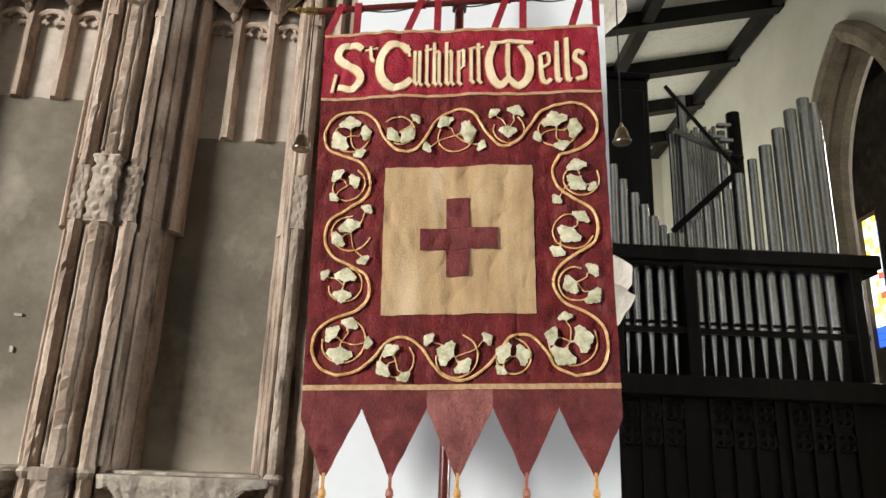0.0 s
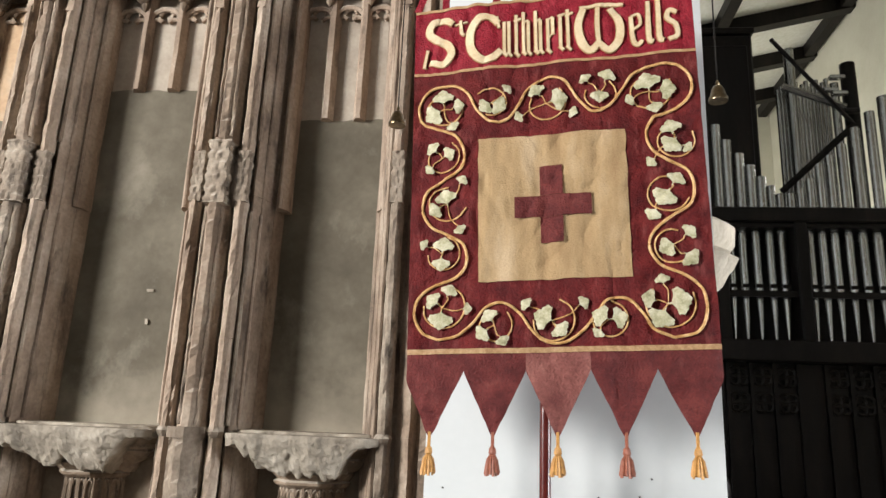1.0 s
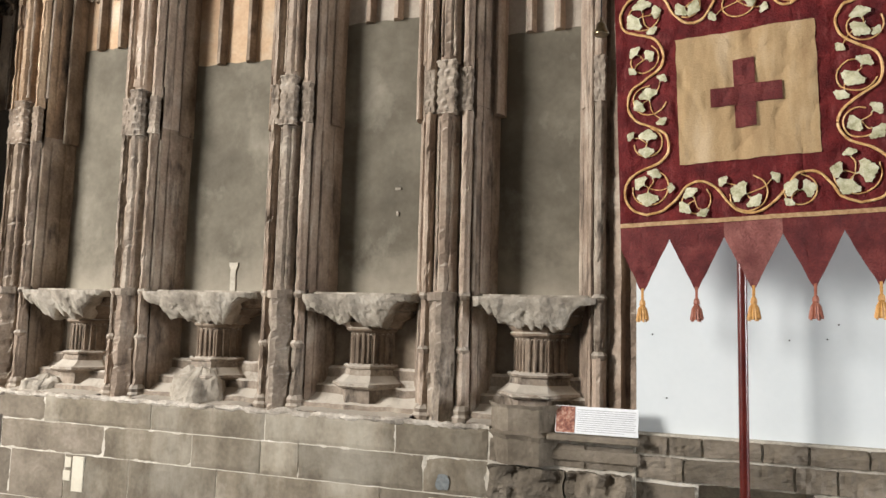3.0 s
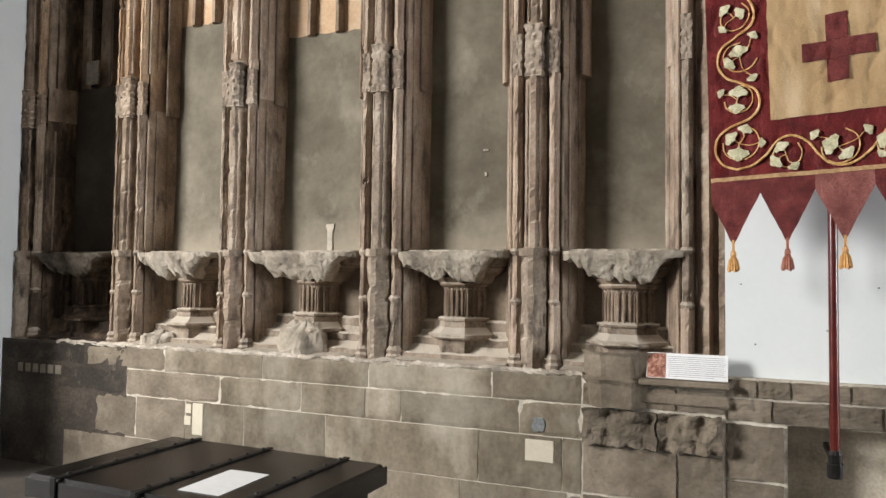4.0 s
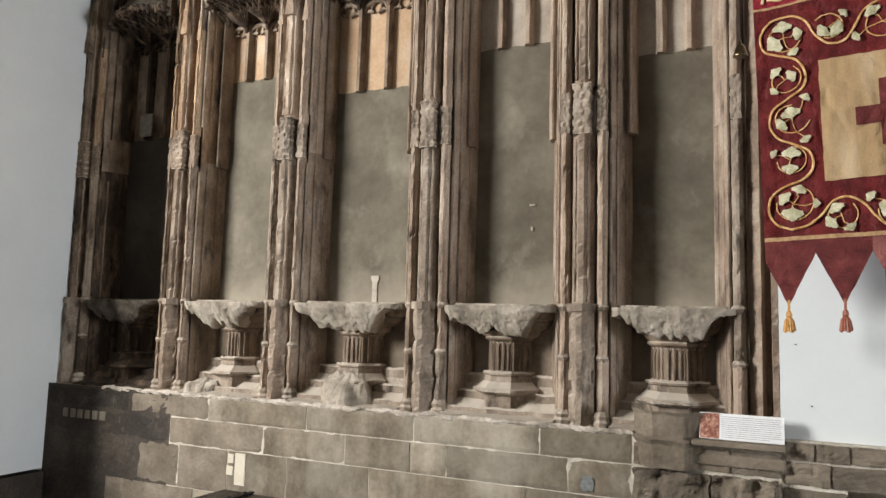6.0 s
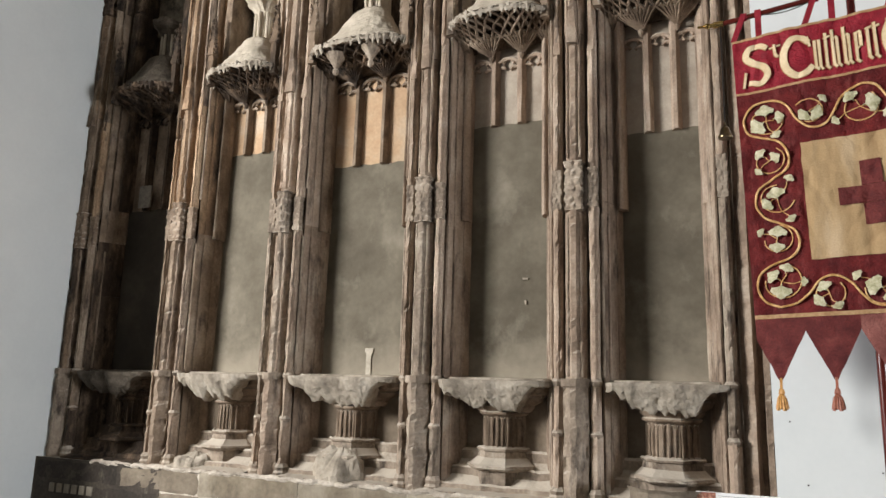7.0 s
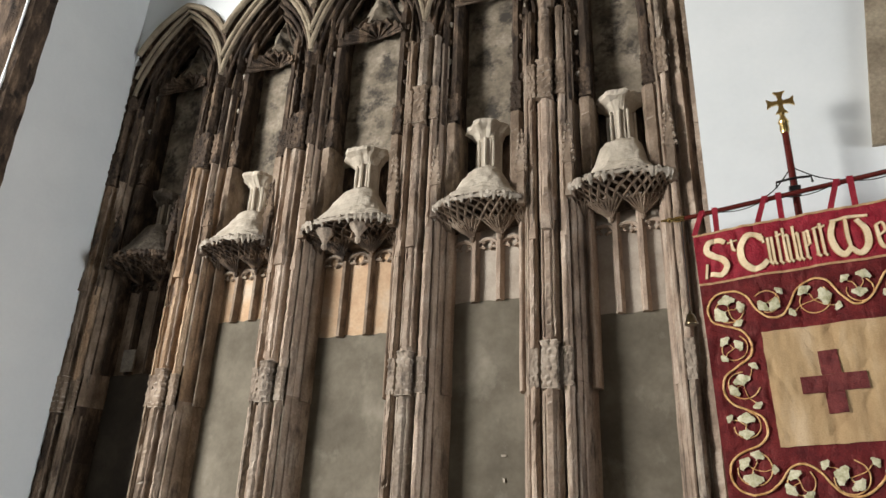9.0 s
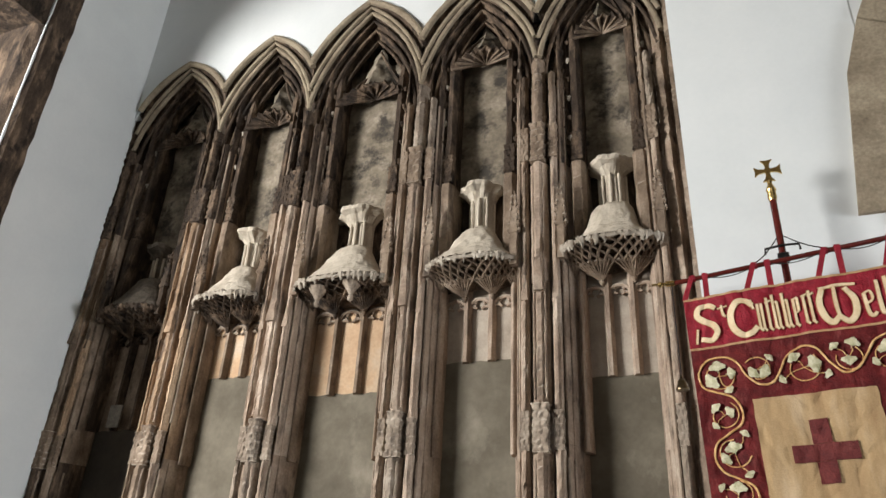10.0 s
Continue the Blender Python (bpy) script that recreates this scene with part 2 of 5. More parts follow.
PAPERSTONE = surface("new_pale_stone", [(0.5, 0.45, 0.36), (0.55, 0.5, 0.4), (0.6, 0.55, 0.45)], 8, 0.9, 60, 0.2, mix=0.08)
UPPER = surface("flaking_plaster", [(0.08, 0.066, 0.05), (0.20, 0.168, 0.125), (0.35, 0.30, 0.235)], 4.0, 0.92, 30, 0.5, 0.010, stain=((0.05, 0.043, 0.035), 4.6, 0.50, 0.62, (1, 1, 1)))
ARCHST = surface("arch_stone", [(0.16, 0.125, 0.085), (0.25, 0.205, 0.145), (0.33, 0.28, 0.2)], 4, 0.9, 50, 0.4, 0.01)
# dark ashlar: real soot plus shadow mixed into the colour
SOOTY_SHADED = surface("sooty_shaded_ashlar", [(0.018, 0.0145, 0.011), (0.04, 0.032, 0.025), (0.08, 0.065, 0.05)], 2.5, 0.9, 40, 0.4, 0.012, spread=0.25, stain=((0.16, 0.14, 0.11), 3.0, 0.62, 0.75, (1.6, 1.6, 1.0)))

# pale paper darkened in colour, as shadow in the corner niche
TAGM = surface("shaded_paper", [(0.14, 0.125, 0.10), (0.20, 0.18, 0.15), (0.27, 0.245, 0.205)], 18, 0.8, 60, 0.1, 0.002)
GHOST = surface("faded_grey_render", [(0.33, 0.295, 0.24), (0.42, 0.38, 0.31), (0.48, 0.435, 0.36)], 14, 0.9, 60, 0.1, 0.003, mix=0.2)
# shaded copies of the render and the broken stone, for the westmost bay
SOOTSHADE_PANEL = surface("sooty_shaded_render", [(0.022, 0.018, 0.013), (0.04, 0.033, 0.025), (0.07, 0.058, 0.044)], 2.3, 0.9, 35, 0.15, 0.004, mix=0.15)
SHADED_PALE = surface("shaded_broken_stone", [(0.05, 0.04, 0.03), (0.10, 0.083, 0.064), (0.19, 0.16, 0.128)], 7, 0.95, 45, 0.7, 0.016)
LOWBACK = surface("brown_niche_stone", [(0.10, 0.077, 0.055), (0.19, 0.15, 0.11), (0.27, 0.225, 0.175)], 3.0, 0.93, 45, 0.3, 0.006, mix=0.2, spread=0.2)
DUST = surface("dusty_stone", [(0.18, 0.155, 0.125), (0.42, 0.37, 0.31), (0.60, 0.545, 0.475)], 6, 0.95, 50, 0.6, 0.014)


# ---- mesh tools: a shape is (points, faces) ----
def join(*shapes):
    pts, faces = [], []
    for p, f in shapes:
        k = len(pts)
        pts += list(p)
        faces += [tuple(i + k for i in q) for q in f]
    return pts, faces


def box(x0, x1, y0, y1, z0, z1, c=0.0):
    """A box; c chamfers its edges."""
    if c <= 0:
        p = [(x, y, z) for z in (z0, z1) for y in (y0, y1) for x in (x0, x1)]
        return p, [(0, 2, 3, 1), (4, 5, 7, 6), (0, 1, 5, 4), (2, 6, 7, 3), (0, 4, 6, 2), (1, 3, 7, 5)]
    bm = bmesh.new()
    bmesh.ops.create_cube(bm, size=1)
    for v in bm.verts:
        v.co = ((x0 + x1) / 2 + v.co.x * (x1 - x0), (y0 + y1) / 2 + v.co.y * (y1 - y0), (z0 + z1) / 2 + v.co.z * (z1 - z0))
    bmesh.ops.bevel(bm, geom=bm.edges[:], offset=c, segments=1, affect="EDGES")
    bm.verts.index_update()
    out = [tuple(v.co) for v in bm.verts], [tuple(v.index for v in f.verts) for f in bm.faces]
    bm.free()
    return out


def prism(outline, z0, z1, steps=1, worn=0.0, closed=True, sc=7.0, taper=None):
    """An outline of (x, y) raised from z0 to z1; worn: metres of weathering."""
    n, pts, faces = len(outline), [], []
    for k in range(steps + 1):
        z = z0 + (z1 - z0) * k / steps
        for x, y in outline:
            if taper:
                s = 1 + (taper[2] - 1) * k / steps
                x, y = taper[0] + (x - taper[0]) * s, taper[1] + (y - taper[1]) * s
            if worn:
                q = Vector((x * sc * 2.5, y * sc * 2.5, z * sc))
                x, y = x + worn * noise.noise(q), y + worn * noise.noise(q + Vector((9.1, 3.3, 5.7))) + worn * 0.8 * max(0, noise.noise(q * 2.3))
            pts.append((x, y, z))
    m = n if closed else n - 1
    for k in range(steps):
        for i in range(m):
            j = (i + 1) % n
            faces.append((k * n + i, k * n + j, (k + 1) * n + j, (k + 1) * n + i))
    if closed:
        faces.append(tuple(range(n))[::-1])
        faces.append(tuple(steps * n + i for i in range(n)))
    return pts, faces


def lathe(cx, cy, profile, n=12, a0=0.0, a1=360.0, sx=1.0, sy=1.0, worn=0.0, sc=12.0):
    """A profile of (radius, z) turned about an upright axis."""
    full = abs(a1 - a0) >= 359.9
    cols = n if full else n + 1
    pts, faces = [], []
    for r, z in profile:
        for i in range(cols):
            a = radians(a0 + (a1 - a0) * i / n)
            x, y, zz = cx + sx * r * math.cos(a), cy + sy * r * math.sin(a), z
            if worn:
                q = Vector((x, y, z)) * sc
                d = noise.noise(q) + 0.5 * noise.noise(q * 2.7)
                x, y, zz = x + worn * d * math.cos(a), y + worn * d * math.sin(a), zz + worn * 0.6 * noise.noise(q + Vector((5, 5, 5)))
            pts.append((x, y, zz))
    for k in range(len(profile) - 1):
        for i in range(n):
            j = (i + 1) % cols
            faces.append((k * cols + i, k * cols + j, (k + 1) * cols + j, (k + 1) * cols + i))
    if full:
        faces.append(tuple(range(cols))[::-1])
        faces.append(tuple((len(profile) - 1) * cols + i for i in range(cols)))
    return pts, faces


def tube(path, r, n=6, ends=True, r1=None):
    """A round bar along a path of points, tapering to r1."""
    pts, faces = [], []
    path = [Vector(p) for p in path]
    m = len(path)
    for k, p in enumerate(path):
        d = (path[min(k + 1, m - 1)] - path[max(k - 1, 0)]).normalized()
        u = d.cross(Vector((0, 0, 1)))
        if u.length < 0.05:
            u = d.cross(Vector((0, 1, 0)))
        u.normalize()
        w = d.cross(u)
        rr = r if r1 is None else r + (r1 - r) * k / (m - 1)
        for i in range(n):
            a = math.tau * i / n
            pts.append(tuple(p + u * rr * math.cos(a) + w * rr * math.sin(a)))
    for k in range(m - 1):
        for i in range(n):
            j = (i + 1) % n
            faces.append((k * n + i, k * n + j, (k + 1) * n + j, (k + 1) * n + i))
    if ends:
        faces.append(tuple(range(n))[::-1])
        faces.append(tuple((m - 1) * n + i for i in range(n)))
    return pts, faces


def grid(fn, nu, nv, thick=None):
    """A sheet fn(u, v) with u, v from 0 to 1; thick: offset vector of a back face."""
    pts = [tuple(fn(i / nu, j / nv)) for j in range(nv + 1) for i in range(nu + 1)]
    faces = [(j * (nu + 1) + i, j * (nu + 1) + i + 1, (j + 1) * (nu + 1) + i + 1, (j + 1) * (nu + 1) + i) for j in range(nv) for i in range(nu)]
    if thick:
        k = len(pts)
        pts += [(x + thick[0], y + thick[1], z + thick[2]) for x, y, z in pts]
        faces += [tuple(i + k for i in reversed(q)) for q in faces[:]]
        rim = [i for i in range(nu + 1)] + [j * (nu + 1) + nu for j in range(1, nv + 1)] + [nv * (nu + 1) + i for i in range(nu - 1, -1, -1)] + [j * (nu + 1) for j in range(nv - 1, 0, -1)]
        for a, b in zip(rim, rim[1:] + rim[:1]):
            faces.append((b, a, a + k, b + k))
    return pts, faces


def weather(shape, amp, sc=8.0, drop=0.0):
    out = []
    for p in shape[0]:
        q = Vector(p) * sc
        d = Vector((noise.noise(q), noise.noise(q + Vector((7, 1, 3))), noise.noise(q + Vector((2, 8, 5)))))
        e = Vector((noise.noise(q * 3.1), noise.noise(q * 3.1 + Vector((7, 1, 3))), noise.noise(q * 3.1 + Vector((2, 8, 5)))))
        out.append(tuple(Vector(p) + (d + e * 0.5) * amp))
    return out, shape[1]


def part(name, shape, material, parent=None, label="", smooth=False):
    pts, faces = shape
    me = bpy.data.meshes.new(name)
    me.from_pydata([tuple(p) for p in pts], [], faces)
    bm = bmesh.new()
    bm.from_mesh(me)
    bmesh.ops.recalc_face_normals(bm, faces=bm.faces[:])
    bm.to_mesh(me)
    bm.free()
    if smooth:
        me.shade_smooth()
        me.set_sharp_from_angle(angle=radians(40))
    me.materials.append(material)
    ob = new(name, me)
    if parent is not None:
        ob.parent = parent
    if label:
        ob["label"] = label
    return ob


def struct(name, shape, material, label, category):
    return tagged(part(name, shape, material), label, category, kind="structure")


def thing(name, label, category, group=""):
    return tagged(new(name), label, category, group)


# ---- the plan ----
FRONT, BACK = 2.92, 3.20                       # fronts of the piers, backs of the niches
PIERS = [-5.56, -4.49, -3.49, -2.365, -1.36, -0.42]
BAYS = [-5.01, -3.985, -2.935, -1.870, -0.865]
HALF = [(b - a) / 2 for a, b in zip(PIERS, PIERS[1:])]
APEX = [6.66, 6.70, 6.82, 6.72, 6.68]
PANEL_TOP = [2.95, 3.33, 3.13, 3.30, 3.13]
WX, EX = -5.60, 0.82                           # west wall, end of the white wall


def arch_z(u, w, spring, apex):
    h = apex - spring
    r = (w * w + h * h) / (2 * w)
    u = min(abs(u), w)
    return spring + math.sqrt(max(0.0, r * r - (u + r - w) ** 2))


def crown(x):
    """Height of the outer line of the five arches."""
    return max(arch_z(x - b, h + 0.11, 5.75, a) if abs(x - b) <= h + 0.14 else 0 for b, h, a in zip(BAYS, HALF, APEX))


# floor, walls and ceiling
struct("floor", box(-12.4, 9.4, -9.3, 16.5, -0.3, 0.0), FLOORM, "worn stone church floor", "floor")
xs = [WX + (PIERS[5] + 0.08 - WX) * i / 160 for i in range(161)]
low = [(x, FRONT - 0.02, crown(x) + 0.0) for x in xs]
high = [(x, FRONT - 0.02, 9.0) for x in xs]
pts, faces = low + high, [(i, i + 1, i + 162, i + 161) for i in range(160)]
k = len(pts)
pts += [(x, 3.3, z) for x, y, z in low]
faces += [(i, i + 1, k + i + 1, k + i) for i in range(160)]
struct("wall_north_upper", (pts, faces), WHITE, "white limewashed wall above the arched heads of the reredos", "wall")
struct("wall_north_end", join(box(PIERS[5] + 0.08, EX, 2.90, 3.95, 0.955, 9.0)), WHITE, "white limewashed church wall beside the reredos", "wall")
struct("wall_north_core", box(WX - 0.6, PIERS[5] + 0.08, 3.3, 3.95, 0, 9.0), MORTAR, "rubble core of the church wall", "wall")
AY0, AY1, AZ = -4.4, 1.72, 6.3                  # open arch of the west wall
struct("wall_west", join(box(WX - 0.6, WX, AY1, 3.3, 0.27, 9), box(WX - 0.6, WX, -9, AY0, 0.27, 9)), WHITE, "white limewashed side wall of the church", "wall")
# head mostly out of view, its height chosen to shade the upper wall
struct("wall_west_head", box(WX - 0.58, WX - 0.02, AY0, AY1, AZ, 9), SOOT_SHADE, "dark stone head over the side arch, placed to block light", "wall")
# added aisle round the lamp; its darkness is put into the wall colour
struct("wall_west_aisle", join(box(-12.4, -12, -9.3, -6.0, 0, 9), box(-12.4, -12, -3.2, 3.9, 0, 9), box(-12.4, -12, -6.0, -3.2, 0, 2.2), box(-12.4, -12, -6.0, -3.2, 6.4, 9), box(-12.4, WX - 0.6, 8.2, 8.6, 0, 9), box(-12.4, -12, 3.9, 8.2, 0, 9), box(WX - 0.6, WX - 0.2, 3.95, 8.6, 0, 9)), SOOTY_SHADED, "west aisle walls, coloured dark to stand for an unlit interior", "wall")
# south wall and ceiling are out of view, brown to cut bounced light
struct("wall_south", box(-12.4, 9.4, -9.3, -9, 0, 9), ARCHST, "unseen brown wall closing the room, kept dark against bounce", "wall")
struct("ceiling", join(box(WX - 0.4, 9.4, -9.3, 3.95, 9.0, 9.2), box(-12.4, WX - 0.4, -9.3, 8.6, 9.0, 9.2)), ARCHST, "unseen brown ceiling, kept dark against bounced light", "ceiling")


# ---- the reredos ----
reredos = thing("stone_reredos", "tall mutilated medieval carved stone reredos of five sooty niches", "reredos")


def half_profile():
    """From the middle of a pier outwards: offset from its axis, depth behind its front."""
    return [(0.0, 0.09), (0.060, 0.09), (0.068, 0.17), (0.078, 0.175), (0.138, 0.175), (0.145, 0.085), (0.155, 0.080), (0.160, 0.088), (0.176, 0.125), (0.179, 0.124), (0.183, 0.130), (0.185, 0.140),
            (0.212, 0.205), (0.215, 0.204), (0.220, 0.211), (0.222, 0.219), (0.240, 0.258), (0.242, 0.36)]


def pier_outline(cx, left=True, right=True):
    h = half_profile()
    r = [(cx + u, FRONT + d) for u, d in h] if right else [(cx, FRONT + 0.05), (cx + 0.02, FRONT + 0.12), (cx + 0.045, FRONT + 0.12), (cx + 0.05, FRONT + 0.0), (cx + 0.078, FRONT + 0.0), (cx + 0.078, FRONT + 0.36)]
    l = [(cx - u, FRONT + d) for u, d in h[1:]] if left else [(cx - 0.038, FRONT), (cx - 0.038, FRONT + 0.36)]
    return l[::-1] + r


def octo(cx, cy, r, n=8):
    return [(cx + r * math.cos(math.tau * (i + 0.5) / n), cy + r * math.sin(math.tau * (i + 0.5) / n)) for i in range(n)]


def roll(cx, cy, r):
    """A roll with a fillet on its front."""
    return [(cx + r * a, cy + r * c) for a, c in ((-1, 0.9), (-1.0, 0.0), (-0.75, -0.6), (-0.3, -0.88), (-0.28, -1.12), (0.28, -1.12), (0.3, -0.88), (0.75, -0.6), (1.0, 0.0), (1, 0.9))]


def knop(cx, cy, z0, z1, w, deep=0.8):
    """A weathered pinnacle head: a square block carved with tiers of crockets, gabled at its top."""
    pts, n, m = [], 28, 40
    tiers = 6
    for j in range(m + 1):
        v = j / m
        z = z0 + (z1 - z0) * v
        q = (v * tiers) % 1.0
        for k in range(n):
            a = math.tau * (k + 0.5) / n
            c, d = math.cos(a), math.sin(a)
            sq = 1.0 / max(abs(c), abs(d)) * 0.92
            tier = 0.20 * max(0.0, math.sin(math.pi * q)) ** 1.2 * (0.6 + 0.4 * math.cos(8 * a + 2.0 * (int(v * tiers) % 2))) - 0.06
            cap = 0.14 if v < 0.05 or v > 0.94 else 0.0
            r = w * (0.93 * min(sq, 1.22) + tier - 0.07 + cap + 0.20 * noise.noise(Vector((c * 2, d * 2, z * 40 + cx * 7)))) * (0.02 if j in (0, m) else 1)
            pts.append((cx + r * c, cy + deep * r * d, z))
    faces = [(j * n + k, j * n + (k + 1) % n, (j + 1) * n + (k + 1) % n, (j + 1) * n + k) for j in range(m) for k in range(n)]
    return pts, faces


def chip(shape, y0=FRONT, amount=0.03):
    """Knock pieces off the foremost edges."""
    out = []
    for x, y, z in shape[0]:
        if y < y0 + 0.07:
            y += amount * max(0.0, noise.noise(Vector((x * 24, 3.3, z * 14))) - 0.25) + 0.02 * max(0.0, noise.noise(Vector((x * 40, 1.3, z * 30))) - 0.15)
        out.append((x, y, z))
    return out, shape[1]


STONES = random.Random(61)


def drums(name, outline, z0, z1, mats, parent, worn=0.004, sc=12.0, y0=FRONT, amount=0.03, step=0.03, label=""):
    """A shaft laid in stones of uneven height, each a little out of line."""
    z = z0
    mat = STONES.choice(mats)
    while z < z1 - 0.01:
        top = z + STONES.uniform(0.5, 1.1)
        if z1 - top < 0.3:
            top = z1
        dx, dy = STONES.uniform(-0.0015, 0.0015), STONES.uniform(-0.002, 0.002)
        part(name, chip(prism([(x + dx, y + dy) for x, y in outline], z + 0.0006, top - 0.0006, max(4, int((top - z) / step)), worn, sc=sc), y0, amount), mat, parent, label)
        z = top


def build_pier(cx, left=True, right=True):
    top = crown(cx) - 0.04 if left and right else 6.25
    west = cx < -4.0
    # westmost pier is dark with soot and with the corner's shadow painted in
    low = [SOOT_SHADE, SOOT_SHADE, STONE] if cx < -5 else [STONE, ROSE, STONE] if west else [ROSE, LIMED, ROSE, GREYST]
    mid = [SOOT_SHADE, STONE, ORANGE] if cx < -5 else [ORANGE, ORANGE, ROSE] if west else [LIMED, ROSE, LIMED]
    # upper stage darkened by soot and by painted shade
    high = [SOOT_SHADE] if cx < -2.6 else [STONE, SOOT_SHADE, GREYST]
    f = FRONT
    pier = part("pier", chip(prism(pier_outline(cx, left, right), 0.93, 1.60, 24, 0.004, sc=11)), low[0], reredos)
    drums("jamb_stone", pier_outline(cx, left, right), 1.60, 2.66, low, pier, 0.0025, 11)
    drums("jamb_stone", pier_outline(cx, left, right), 2.66, 4.72, mid, pier, 0.0025, 11)
    drums("jamb_stone", pier_outline(cx, left, right), 4.72, top, high, pier, 0.010, 22)
    sides = ([-1] if left else []) + ([1] if right else [])
    for s in sides:
        x = cx + s * 0.108
        thin = lambda r: roll(x, f + 0.055, r)
        drums("shaft", thin(0.034), 0.98, 1.30, low, pier, 0.004, 12, f - 0.02, 0.03)
        drums("shaft", thin(0.029), 1.30, 2.62, low, pier, 0.004, 12, f - 0.02, 0.03)
        drums("shaft", thin(0.029), 2.86, 3.70, mid, pier, 0.004, 12, f - 0.02, 0.03)
        drums("shaft", thin(0.026), 3.70, 4.75, mid, pier, 0.004, 12, f - 0.02, 0.03)
        drums("shaft", thin(0.026), 5.04, 5.55, high, pier, 0.008, 24, f - 0.02, 0.03)
        part("knop", knop(x, f + 0.052, 2.61, 2.87, 0.034), STONE if west else GREYST, pier, "small block carved with tiers of worn crockets")
        part("knop", knop(x, f + 0.052, 4.74, 5.05, 0.038), high[0], pier)
        part("gablet", weather(prism(octo(x, f + 0.045, 0.030, 4), 3.62, 3.98, 14, 0.006, taper=(x, f + 0.045, 0.15)), 0.004, 24), mid[0], pier)
        for z, r in ((1.59, 0.038), (1.30, 0.038)):
            part("ring", lathe(x, f + 0.055, [(r - 0.008, z - 0.022), (r, z - 0.008), (r + 0.003, z + 0.004), (r - 0.009, z + 0.022)], 8, worn=0.003), low[-1], pier)
        part("shaft_base", lathe(x, f + 0.055, [(0.056, 0.91), (0.056, 0.95), (0.046, 0.965), (0.050, 0.985), (0.036, 1.01)], 8, worn=0.004), GREYST, pier)
    if not right:
        return pier
    centre = lambda r, d: [(cx - r, f + 0.10), (cx - r, f + 0.058 + d), (cx - r * 0.80, f + 0.048 + d), (cx - r * 0.24, f + d), (cx + r * 0.24, f + d), (cx + r * 0.80, f + 0.048 + d), (cx + r, f + 0.058 + d), (cx + r, f + 0.10)]
    drums("buttress", centre(0.072, -0.035), 0.90, 1.57, [low[0], GREYST], pier, 0.009, 12, f - 0.03, 0.06, 0.02)
    drums("buttress", centre(0.064, -0.008), 1.61, 2.60, low, pier, 0.003, 14, f - 0.01, 0.032, 0.02)
    drums("buttress", centre(0.060, -0.004), 2.90, 3.74, mid, pier, 0.003, 14, f - 0.01, 0.032, 0.02)
    drums("buttress", centre(0.062, -0.012), 3.74, 4.70, mid, pier, 0.003, 14, f - 0.01, 0.032, 0.02)
    drums("buttress", centre(0.052, 0.0), 5.04, min(top, 5.7), high, pier, 0.010, 22, f - 0.01, 0.045, 0.02)
    for s in (-1, 1):
        for z0, z1, mats in ((1.62, 2.58, low), (2.93, 4.68, mid)):
            drums("roll_moulding", octo(cx + s * 0.036, f + 0.016, 0.0085, 6), z0, z1, mats, pier, 0.002, 16, f - 0.02, 0.02)
            drums("roll_moulding", octo(cx + s * 0.153, f + 0.076, 0.010, 6), z0, z1 + 0.8 * (z1 > 4), mats, pier, 0.002, 16, f - 0.1, 0.0)
            drums("roll_moulding", octo(cx + s * 0.182, f + 0.127, 0.008, 6), z0, z1 + 0.8 * (z1 > 4), mats, pier, 0.002, 16, f - 0.1, 0.0)
    part("knop", knop(cx, f + 0.03, 2.59, 2.91, 0.060), STONE if west else GREYST, pier, "worn leafy pinnacle head")
    part("knop", knop(cx, f + 0.03, 4.70, 5.06, 0.060), high[0], pier)
    part("gablet", weather(prism(octo(cx, f + 0.0, 0.046, 4), 3.66, 4.1, 16, 0.008, taper=(cx, f + 0.0, 0.12)), 0.006, 24), mid[1], pier)
    part("ring", prism(centre(0.082, -0.044), 1.565, 1.610, 2, 0.006), GREYST, pier)
    return pier


for i, cx in enumerate(PIERS):
    build_pier(cx, i > 0, i < 5)



def round_plan(a, flat=0.35):
    """Half-octagon radius factor at angle a (0 to 180 degrees)."""
    s = (a % 45.0) - 22.5
    return math.cos(radians(22.5)) / math.cos(radians(s))


def half_oct(cx, profile, n=24, sx=1.0, sy=1.0, worn=0.0, sc=14, y=BACK + 0.02):
    pts, faces = [], []
    for r, z in profile:
        for i in range(n + 1):
            a = 180 + 180 * i / n
            q = round_plan(a + 22.5) if n > 4 else 1
            x0, y0 = sx * r * q * math.cos(radians(a)), sy * r * q * math.sin(radians(a))
            p = Vector((cx + x0, y + y0, z))
            if worn:
                d = noise.noise(p * sc) + 0.6 * noise.noise(p * sc * 2.6)
                p += Vector((x0, y0, 0)).normalized() * worn * d + Vector((0, 0, worn * 0.8 * noise.noise(p * sc + Vector((4, 4, 4)))))
            pts.append(tuple(p))
    m = n + 1
    faces = [(k * m + i, k * m + i + 1, (k + 1) * m + i + 1, (k + 1) * m + i) for k in range(len(profile) - 1) for i in range(n)]
    return pts, faces


